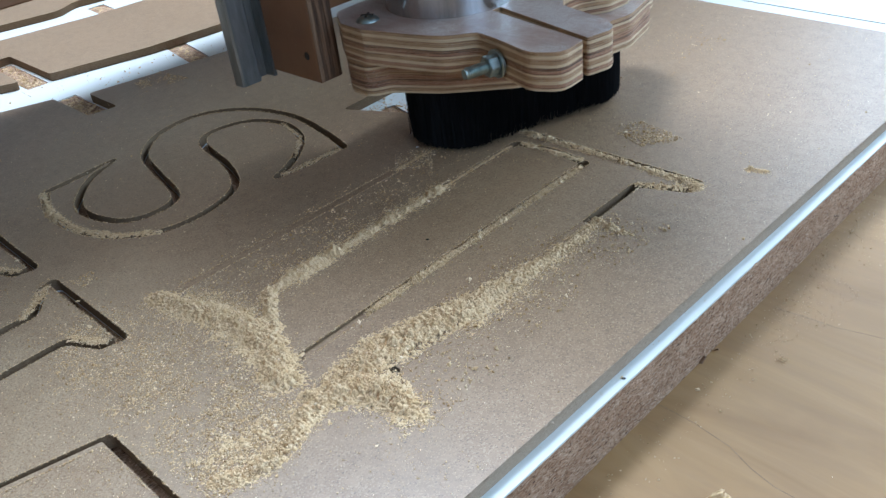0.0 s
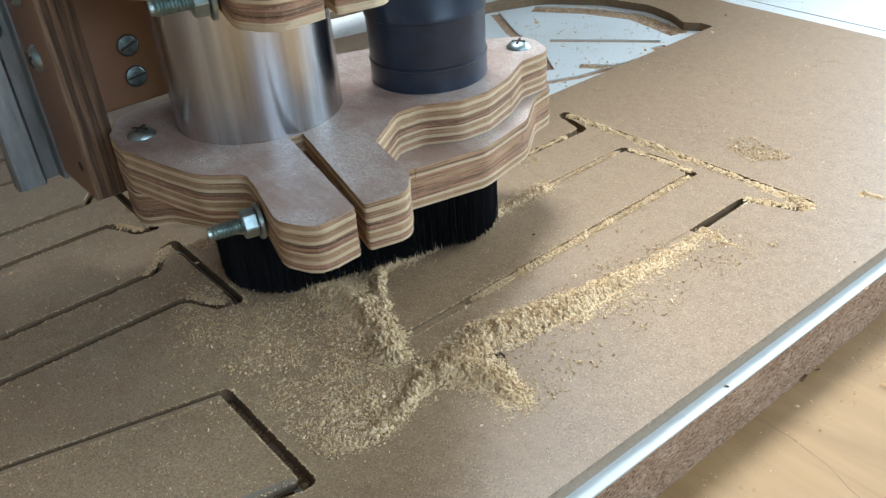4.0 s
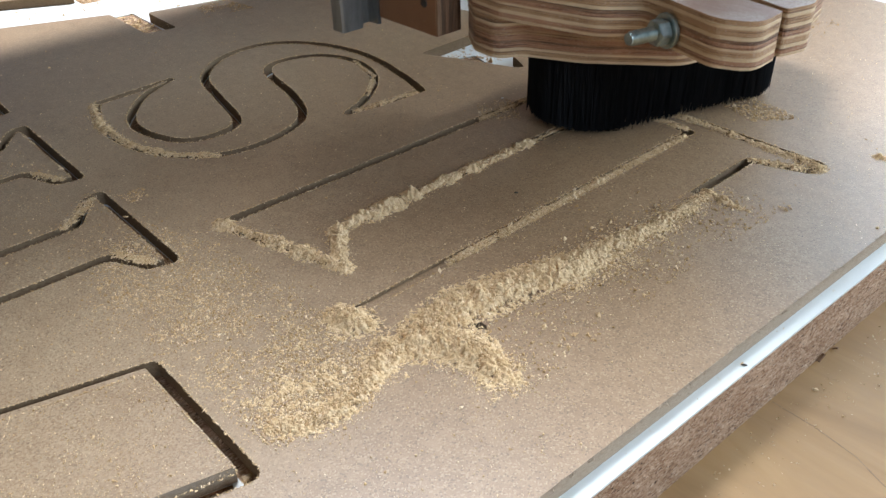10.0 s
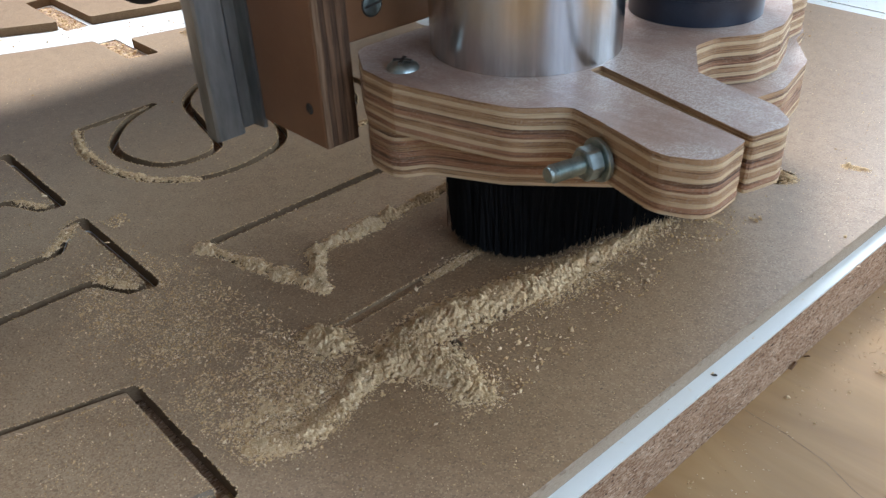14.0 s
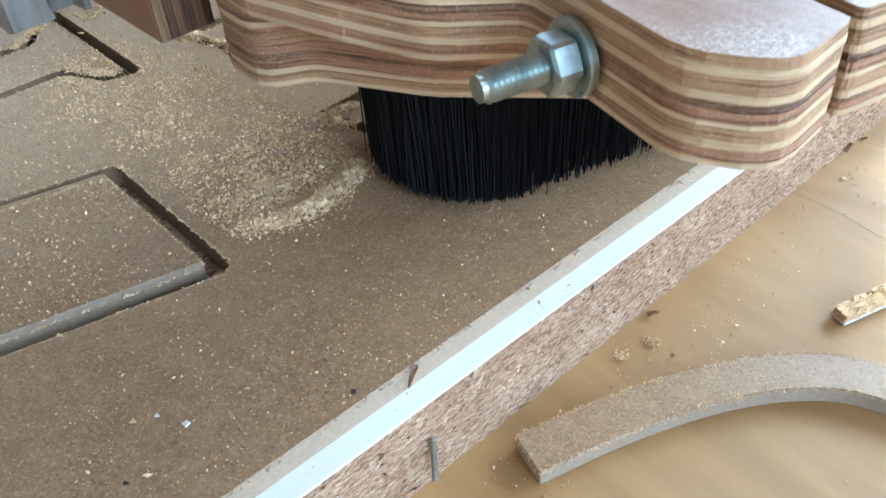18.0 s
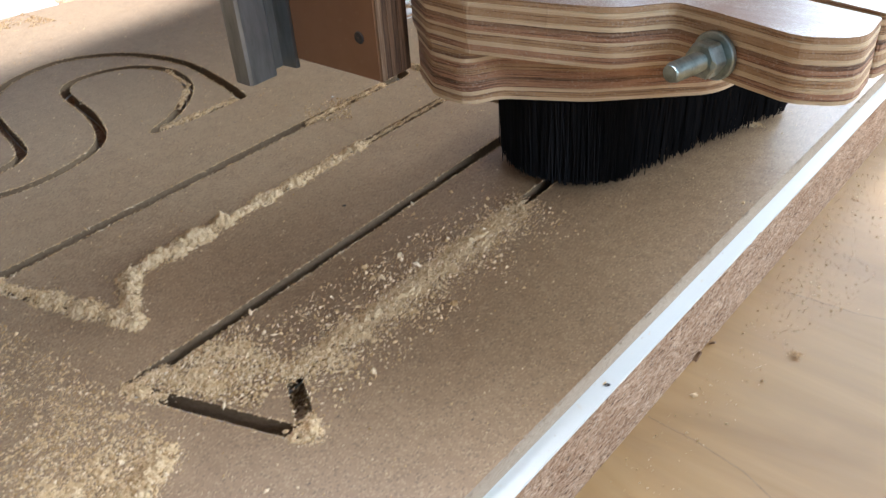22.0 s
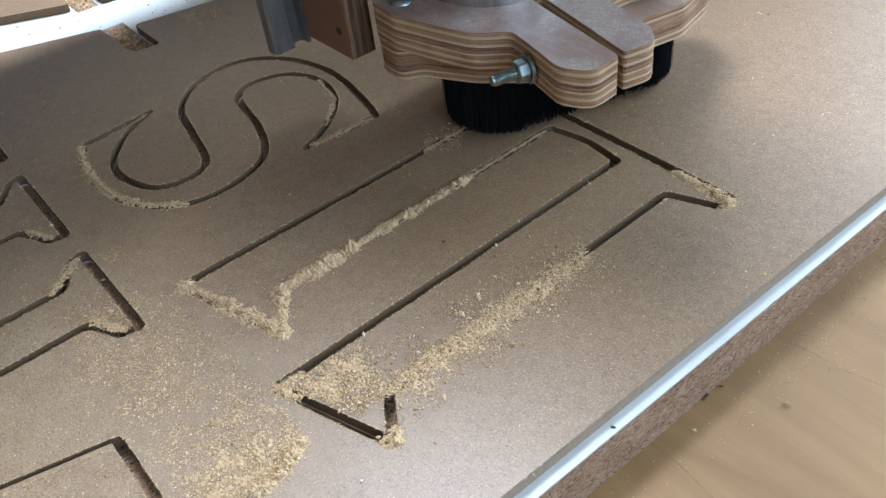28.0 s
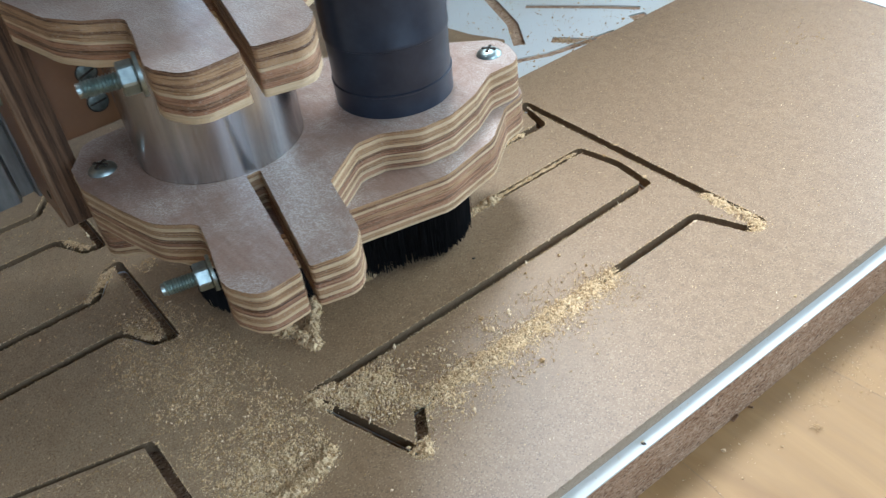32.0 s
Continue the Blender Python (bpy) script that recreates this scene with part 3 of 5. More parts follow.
skin = part("melamine_skin", bm, "melamine", board, "white melamine skin with brown scored tracks")
for lp in islands:
    part("skin_island", prism(lp, SKIN - 0.0009, SKIN), "melamine", skin)


# ================= router head =================
head = empty("router_head", "plywood and metal router head with black brush dust shoe", "router")
HEAD = [
    (0, -174.0, 113.0),
    (0.5, -175.1, 91.2),
    (1, -173.5, 67.2),
    (1.5, -173.1, 45.5),
    (2, -173.3, 21.9),
    (2.5, -173.8, 0.9),
    (3, -172.4, -21.9),
    (3.5, -172.9, -43.5),
    (4.1, -174.0, -72.0),
    (4.7, -152.0, -74.0),
    (5.5, -128.2, -66.4),
    (6, -125.7, -58.1),
    (6.5, -141.4, -50.2),
    (7, -141.7, -29.1),
    (7.5, -141.7, -7.6),
    (8, -141.7, 12.4),
    (8.5, -141.3, 34.4),
    (9, -141.6, 56.5),
    (9.5, -140.7, 77.8),
    (10, -142.2, 101.8),
    (10.5, -139.7, 119.7),
    (11, -123.0, 122.3),
    (11.5, -107.1, 121.9),
    (12, -97.0, 111.9),
    (12.5, -96.1, 88.5),
    (13, -96.2, 66.9),
    (13.5, -95.5, 43.3),
    (14.5, -95.0, 0.0),
    (15.5, -95.5, -43.4),
    (16, -96.0, -65.4),
    (16.5, -91.2, -82.8),
    (17, -77.1, -73.6),
    (17.5, -54.8, -68.7),
    (18, -48.4, -58.3),
    (18.5, -65.9, -50.6),
    (19, -67.2, -32.0),
    (19.5, -68.1, -9.7),
    (20, -67.5, 11.5),
    (20.5, -65.5, 31.4),
    (21, -65.5, 54.2),
    (21.5, -64.7, 75.7),
    (22, -64.7, 97.2),
    (22.5, -62.4, 116.1),
    (23, -45.6, 116.3),
    (23.5, -41.3, 125.4),
    (24, -64.9, 129.2),
    (24.5, -85.8, 128.7),
    (25, -108.3, 128.9),
    (25.5, -126.7, 130.2),
    (26, -150.1, 130.9),
    (26.5, -168.9, 129.0),
    (27, -192.0, 128.0),
    (27.5, -174.0, 122.0),
    (28, -172.0, 112.0),
    (28.5, -170.7, 98.9),
    (29, -169.7, 76.2),
    (29.5, -170.8, 55.1),
    (30, -171.0, 32.8),
    (30.5, -170.9, 11.3),
    (31, -170.5, -9.9),
    (31.5, -170.5, -31.6),
    (32, -170.7, -53.4),
]
ARM = [(48, -33, 5), (62, -36, 20), (84, -42, 12), (97, -36, 9), (96, -20.0, 2), (33.8, -6.4, 1), (33.8, -1.0, 1), (96, -17.0, 2), (100, -2, 9), (90, 6, 8), (60, 14, 1)]
TOP_PLATE = rounded([(-23, -54, 8), (-6, -55.5, 8), (18, -50, 25), (36, -45, 20)] + ARM + [(46, 34, 8), (47, 45, 8), (56, 58, 12), (57, 72, 14), (51, 90, 14), (43, 104, 8), (43, 122, 10), (22, 130, 12), (6, 112, 20), (-20, 84, 25), (-40, 30, 20), (-40, -43, 10)], 6, 6)
LOW_PLATE = rounded([(-22, -54, 8), (-8, -55, 8), (-2, -45, 10), (22, -33, 20), (52, -8, 20), (60, 30, 20), (67, 60, 18), (60, 90, 18), (45, 110, 8), (42, 124, 10), (22, 131, 12), (4, 112, 20), (-22, 84, 25), (-40, 30, 20), (-39, -42, 10)], 6, 6)
CLAMP = rounded([(-40, -48, 10), (-6, -56, 12), (26, -50, 25), (38, -43, 12)] + ARM + [(40, 40, 15), (16, 52, 20), (-40, 50, 10)], 6, 6)
TOP_PLIES = ["veneer_light", "veneer_red", "veneer_light", "veneer_brown", "veneer_light", "veneer_red", "veneer_dark", "veneer_light", "veneer_brown", "veneer_light", "veneer_brown"]
LOW_PLIES = ["veneer_light", "veneer_brown", "veneer_light", "veneer_red", "veneer_dark", "veneer_red", "veneer_brown", "veneer_red", "veneer_light", "veneer_dark", "veneer_brown"]
CLAMP_PLIES = ["veneer_light", "veneer_light", "veneer_red", "veneer_dark", "veneer_red", "veneer_light", "veneer_brown", "veneer_dark", "veneer_brown", "veneer_dark"]


def layered(name, outline, z0, z1, plies, hole, label, parent):
    """A plywood plate from glued veneers; the top one is the face."""
    rnd = random.Random(len(outline) + int(z0 * 1e4))
    count, cuts = len(plies), [0.0]
    for ply in plies:
        cuts.append(cuts[-1] + rnd.uniform(0.75, 1.25) * (0.75 if ply in ("veneer_light", "veneer_dark") else 1.3))
    cuts = [z0 + (z1 - z0) * c / cuts[-1] for c in cuts]
    circle = [(hole[0] + hole[2] * math.cos(a), hole[1] + hole[2] * math.sin(a)) for a in (2 * math.pi * i / 40 for i in range(40))]
    top = None
    for i in range(count - 1, -1, -1):
        a, b2 = cuts[i], cuts[i + 1] - (0.0 if i == count - 1 else 0.00004)
        lp = [(x + rnd.gauss(0, 0.00007), y + rnd.gauss(0, 0.00007)) for x, y in offset(outline, rnd.uniform(-0.00032, 0.0), 2)]
        holes = [circle] if hole else []
        mats = ["plate_face" if i == count - 1 else plies[i], plies[i]]
        ob = link_mesh(name if top is None else "veneer", prism(lp, a, b2, holes, side=1), mats, parent if top is None else top, label if top is None else "")
        top = top or ob
    return top


SPINDLE = (0.0, 0.0, 0.0331)
layered("shoe_plate", TOP_PLATE, 0.0567, 0.074, TOP_PLIES, SPINDLE, "dusty plywood clamp plate with a saw slot", head)
layered("brush_plate", LOW_PLATE, 0.039, 0.0565, LOW_PLIES, (0.0, 0.0, 0.016), "plywood plate that carries the brush", head)
layered("upper_clamp", CLAMP, 0.134, 0.149, CLAMP_PLIES, SPINDLE, "plywood spindle clamp with a saw slot", head)

# spindle body with a turned foot and a seam
bm = lathe([(0.010, 0.0568), (0.0320, 0.0568), (0.0330, 0.060), (0.0330, 0.300), (0.030, 0.304), (0.001, 0.304)], 72)
part("spindle", bm, "spindle_metal", head, "bright turned metal spindle body")
part("collet", lathe([(0.001, 0.012), (0.008, 0.012), (0.010, 0.016), (0.010, 0.0568)], 24), "zinc", head)
part("cutter", lathe([(0.0005, -0.003), (0.0028, -0.0028), (0.0028, 0.012)], 16), "zinc", head)

# extraction pipe with its collar ring and bead
bm = lathe([(0.0215, 0.040), (0.0243, 0.040), (0.0246, 0.0830), (0.0249, 0.0832), (0.0249, 0.0838), (0.0243, 0.0841), (0.0247, 0.1020), (0.0251, 0.1023), (0.0251, 0.1042), (0.0249, 0.1046), (0.0262, 0.135), (0.0275, 0.150), (0.0275, 0.62)], 64)
lathe([(0.0215, 0.62), (0.0215, 0.040)], 64, bm=bm)
part("extraction_pipe", moved(bm, Matrix.Translation((0.022, 0.070, 0))), "hose_plastic", head, "black plastic extraction pipe with a moulded bead")


def hull_ring(r0, r1, n=90):
    """The line of the brush round the cutter and the pipe."""
    ax, ay, bx, by = 0.0, 0.0, 0.022, 0.068
    base = math.atan2(by - ay, bx - ax)
    out = []
    for i in range(n // 2 + 1):
        a = base + math.pi / 2 + math.pi * i / (n // 2)
        out.append((ax + r0 * math.cos(a), ay + r0 * math.sin(a), a))
    for k in range(1, 10):
        a = base - math.pi / 2
        t = k / 10
        r = r0 + (r1 - r0) * t
        out.append((ax + (bx - ax) * t + r * math.cos(a), ay + (by - ay) * t + r * math.sin(a), a))
    for i in range(n // 2 + 1):
        a = base - math.pi / 2 + math.pi * i / (n // 2)
        out.append((bx + r1 * math.cos(a), by + r1 * math.sin(a), a))
    for k in range(1, 10):
        a = base + math.pi / 2
        t = k / 10
        r = r1 + (r0 - r1) * t
        out.append((bx + (ax - bx) * t + r * math.cos(a), by + (ay - by) * t + r * math.sin(a), a))
    return out


def brush():
    rnd = random.Random(5)
    ring = hull_ring(0.0285, 0.0275)
    # mounting strip
    inner = [(x - 0.006 * math.cos(a), y - 0.006 * math.sin(a)) for x, y, a in ring]
    bm = prism([(x - 0.0020 * math.cos(a), y - 0.0020 * math.sin(a)) for x, y, a in ring], 0.024, 0.0392, [inner])
    core = [(x - 0.0046 * math.cos(a), y - 0.0046 * math.sin(a)) for x, y, a in ring]
    prism(core, 0.006, 0.0238, [[(x - 0.0060 * math.cos(a), y - 0.0055 * math.sin(a)) for x, y, a in ring]], bm)
    strip = part("brush", bm, "bristle", head, "black bristle skirt that brushes the sheet")
    verts, faces = [], []
    n = len(ring)
    for i in range(9000):
        k = rnd.random() * n
        j = int(k)
        x0, y0, a0 = ring[j]
        x1, y1, a1 = ring[(j + 1) % n]
        t = k - j
        x, y = x0 + (x1 - x0) * t, y0 + (y1 - y0) * t
        a = a0
        d = rnd.uniform(-0.0030, 0.0009)
        x, y = x + d * math.cos(a), y + d * math.sin(a)
        lean, slip = rnd.gauss(-0.0019, 0.0008), rnd.gauss(0, 0.0010)
        zb = abs(rnd.gauss(0.0, 0.0012)) + 0.0025
        bx, by = x + lean * math.cos(a) - slip * math.sin(a), y + lean * math.sin(a) + slip * math.cos(a)
        w = rnd.uniform(0.00014, 0.00034)
        o = len(verts)
        for zz, cx, cy, ww in ((0.0392, x, y, w), (zb, bx, by, w * 0.7)):
            for q in range(3):
                th = a + q * 2.094
                verts.append((cx + ww * math.cos(th), cy + ww * math.sin(th), zz))
        faces += [(o, o + 3, o + 4, o + 1), (o + 1, o + 4, o + 5, o + 2), (o + 2, o + 5, o + 3, o), (o + 3, o + 5, o + 4)]
    me = bpy.data.meshes.new("bristles")
    me.from_pydata(verts, [], faces)
    me.materials.append(MATS["bristle"])
    ob = new("bristles", me)
    ob.parent = strip


brush()


def hex_loop(r):
    return [(r * math.cos(radians(60 * i)), r * math.sin(radians(60 * i))) for i in range(6)]


def clamp_bolt(z):
    """Threaded rod with nut and washer square to the slot, through a clamp arm."""
    out = Vector((-0.242, -0.970, 0.0))
    across = Vector((0.970, -0.242, 0.0))
    place = Matrix.Translation((0.0616 - 0.0006, -0.0385 - 0.0024, z)) @ Matrix((across, (0, 0, 1), out)).transposed().to_4x4()
    prof, h = [(0.0029, -0.004)], 0.0
    while h < 0.0130:
        prof += [(0.00275, h + 0.0003), (0.0021, h + 0.0008)]
        h += 0.0010
    prof += [(0.0022, h + 0.0008), (0.0001, h + 0.0010)]
    rod = part("clamp_bolt", moved(lathe(prof, 20, smooth=False), place), "zinc", head, "zinc plated threaded clamp bolt")
    nut = prism(hex_loop(0.0052), -0.0026, 0.0024)
    bmesh.ops.bevel(nut, geom=nut.edges[:], offset=0.0005, segments=1, affect="EDGES")
    part("nut", moved(nut, place), "zinc", rod)
    part("washer", moved(lathe([(0.003, -0.0026), (0.0062, -0.0026), (0.0065, -0.0029), (0.0065, -0.0040), (0.003, -0.0040)][::-1], 32), place), "zinc", rod)


clamp_bolt(0.0635)
clamp_bolt(0.138)


def pan_screw(name, place, r=0.0056, slots=2, slot_w=0.0012):
    """A domed screw head, its driver recess put on as dark bars, upright along local z."""
    prof = [(0.0001, r * 0.50), (r * 0.35, r * 0.48), (r * 0.7, r * 0.36), (r * 0.93, r * 0.16), (r, 0.0), (r * 0.9, -0.0004)]
    ob = part(name, moved(lathe(prof[::-1], 28), place), "zinc", head, "bright zinc screw head")
    for k in range(slots):
        bm = box(bmesh.new(), (-r * 0.55, -slot_w / 2, r * 0.30), (r * 0.55, slot_w / 2, r * 0.53))
        part("recess_shade", moved(bm, place @ Matrix.Rotation(radians(35 + 90 * k), 4, "Z")), "dark_mark", ob)
    return ob


pan_screw("screw", Matrix.Translation((-0.0134, -0.0445, 0.0741)))
pan_screw("screw", Matrix.Translation((0.0288, 0.116, 0.0741)))

# Z carriage: a side board, a back board and a steel slide
side = part("side_board", soft_box((-0.0762, -0.0625, 0.0432), (-0.036, -0.0485, 0.36), 0.0006, 1), "film_face", head, "brown film faced plywood side board")
edge_mats = ["edge_light", "edge_dark", "edge_brown", "edge_dark", "edge_brown", "edge_dark"]
for i in range(6):
    y0 = -0.0623 + i * 0.00228
    part("ply_edge", box(bmesh.new(), (-0.0365, y0, 0.0438), (-0.0355 - 0.0002 * (i % 2), y0 + 0.0022, 0.36)), edge_mats[i], side)
part("back_board", soft_box((-0.064, -0.0483, 0.0742), (-0.046, 0.055, 0.36), 0.0006, 1), "film_face", head, "dark brown film faced back board")
toX = Matrix.Rotation(radians(90), 4, "Y")
for z in (0.0855, 0.0985, 0.150, 0.163):
    ob = part("slotted_bolt", moved(lathe([(0.0040, 0.0), (0.0040, 0.0003), (0.0037, 0.0005), (0.0001, 0.0005)], 28), Matrix.Translation((-0.046, -0.030, z)) @ toX), "bolt_head", head)
    # dark ring and bar stand in for the shade in counterbore and slot
    part("bore_shade", moved(lathe([(0.0039, 0.0), (0.0039, 0.00025), (0.0045, 0.00025), (0.0046, 0.0)], 28), Matrix.Translation((-0.046, -0.030, z)) @ toX), "dark_mark", ob)
    part("slot", moved(box(bmesh.new(), (-0.0036, -0.0004, 0.0003), (0.0036, 0.0004, 0.00062)), Matrix.Translation((-0.046, -0.030, z)) @ toX @ Matrix.Rotation(radians(20 + z * 900), 4, "Z")), "dark_mark", ob)
toY = Matrix.Rotation(radians(90), 4, "X")
pan_screw("side_screw", Matrix.Translation((-0.0555, -0.0626, 0.100)) @ toY)
pan_screw("side_screw", Matrix.Translation((-0.0555, -0.0626, 0.126)) @ toY)
# the hole's inner shade as a dark disc on the board
hole = part("board_hole", moved(lathe([(0.0001, 0.0003), (0.0018, 0.0003), (0.0021, 0.0)], 20), Matrix.Translation((-0.0440, -0.0626, 0.0568)) @ toY), "dark_mark", head, "dark disc for a small empty screw hole")
rail_line = mm_loop([(-85.3, -82.5), (-78.3, -82.5), (-77.6, -81.5), (-77.6, -71.5), (-78.3, -70.6), (-82.3, -69.5), (-82.6, -64.0), (-76.3, -63.3), (-76.3, -61.6), (-84.3, -61.6), (-84.3, -71.2), (-80.0, -72.2), (-80.0, -80.6), (-85.3, -80.6)])
part("slide_rail", prism(rail_line, 0.0400, 0.36), "galvanised", head, "galvanised steel slide rail")
pan_screw("rail_screw", Matrix.Translation((-0.0774, -0.0715, 0.109)) @ toX, 0.0045)
wheel = part("guide_wheel", moved(lathe([(0.009, -0.005), (0.0155, -0.0055), (0.0175, -0.003), (0.0175, 0.003), (0.0155, 0.0055), (0.0125, 0.0058), (0.0118, 0.003), (0.0005, 0.003)], 48), Matrix.Translation((-0.146, -0.068, 0.094)) @ toX), "rubber", head, "dark worn guide wheel bearing")
part("wheel_nut", moved(prism(hex_loop(0.0085), 0.002, 0.009), Matrix.Translation((-0.146, -0.068, 0.094)) @ toX), "zinc", wheel)
part("wheel_bolt", moved(lathe([(0.004, -0.01), (0.004, 0.018), (0.0034, 0.0186), (0.0001, 0.0187)], 24), Matrix.Translation((-0.146, -0.068, 0.094)) @ toX), "zinc", wheel)

# gantry beam that the head slides along
beam = empty("gantry_beam", "dark brown plywood gantry beam across the machine", "beam")
part("beam_front", soft_box((-0.175, -1.1, 0.094), (-0.157, 1.1, 0.45), 0.001, 1), "film_face", beam)
part("beam_bottom", soft_box((-0.300, -1.1, 0.100), (-0.1755, 1.1, 0.118), 0.001, 1), "film_face", beam)
part("beam_back", soft_box((-0.319, -1.1, 0.094), (-0.301, 1.1, 0.45), 0.001, 1), "film_face", beam)


# ================= sawdust =================
OCTA = np.array([(1, 0, 0), (-1, 0, 0), (0, 1, 0), (0, -1, 0), (0, 0, 1), (0, 0, -1)], float)
OCTA_F = np.array([(0, 2, 4), (2, 1, 4), (1, 3, 4), (3, 0, 4), (2, 0, 5), (1, 2, 5), (3, 1, 5), (0, 3, 5)])


def crumb_mesh(places, sizes, rng, flat=0.7, long=1.5):
    """Many small uneven grains; places in metres, sizes the half widths."""
    n = len(places)
    v = OCTA[None] * rng.uniform(0.55, 1.25, (n, 6, 1)) + rng.uniform(-0.22, 0.22, (n, 6, 3))
    v *= np.stack([rng.uniform(0.8, long, n), rng.uniform(0.6, 1.1, n), rng.uniform(flat * 0.6, flat * 1.3, n)], 1)[:, None]
    a, tilt = rng.uniform(0, 2 * np.pi, n), rng.normal(0, 0.5, n)
    ca, sa, ct, st = np.cos(a), np.sin(a), np.cos(tilt), np.sin(tilt)
    x, y, z = v[..., 0], v[..., 1], v[..., 2]
    x, z = x * ct[:, None] + z * st[:, None], z * ct[:, None] - x * st[:, None]
    x, y = x * ca[:, None] - y * sa[:, None], x * sa[:, None] + y * ca[:, None]
    v = np.stack([x, y, z], -1) * np.asarray(sizes)[:, None, None] + np.asarray(places)[:, None]
    f = OCTA_F[None] + 6 * np.arange(n)[:, None, None]
    return v.reshape(-1, 3), f.reshape(-1, 3)


def dust_object(name, verts, faces, label, group="", centre=(0, 0), mat="sawdust"):
    verts = np.asarray(verts) - (centre[0], centre[1], 0)
    me = bpy.data.meshes.new(name)
    me.from_pydata(verts.tolist(), [], [tuple(f) for f in faces])
    me.materials.append(MATS[mat])
    ob = new(name, me)
    ob.location = (centre[0], centre[1], 0)
    return tagged(ob, label, "sawdust", group, "stuff")


def spine_points(spine, gap=0.8):
    """Even samples along (x, y, half width, height) knots, in mm."""
    out = []
    for p, q in zip(spine, spine[1:]):
        p, q = np.array(p, float), np.array(q, float)
        n = max(1, int(np.hypot(*(q - p)[:2]) / gap))
        out += [p + (q - p) * k / n for k in range(n)]
    out.append(np.array(spine[-1], float))
    return np.array(out)


def over_groove(x, y):
    """Which places (mm) lie over an open routed line."""
    out = np.zeros(np.shape(x), bool)
    px, py = np.asarray(x) * MM, np.asarray(y) * MM
    for lp in pieces[1:]:
        q = np.array(lp)
        if (q.min(0) > (px.max(), py.max())).any() or (q.max(0) < (px.min(), py.min())).any():
            continue
        for (ax, ay), (bx, by) in zip(q, np.roll(q, -1, 0)):
            dx, dy = bx - ax, by - ay
            t = np.clip(((px - ax) * dx + (py - ay) * dy) / (dx * dx + dy * dy + 1e-12), 0, 1)
            out |= np.hypot(px - ax - t * dx, py - ay - t * dy) < CUT + 0.0001
    return out


def lumps(x, y, size, seed):
    """Rounded clumps, 0 to 1, packed on a jittered grid of that size (mm)."""
    def chance(i, j, k):
        q = np.sin(i * 127.1 + j * 311.7 + k * 74.7 + seed * 19.19) * 43758.5453
        return q - np.floor(q)
    ci, cj = np.floor(x / size), np.floor(y / size)
    best = np.full(x.shape, 9.0)
    for di in (-1, 0, 1):
        for dj in (-1, 0, 1):
            i, j = ci + di, cj + dj
            r = 0.42 + 0.42 * chance(i, j, 3)
            d = np.hypot(x / size - i - chance(i, j, 1), y / size - j - chance(i, j, 2)) / r
            best = np.minimum(best, d)
    return np.clip(1 - best ** 2, 0, 1) ** 0.7


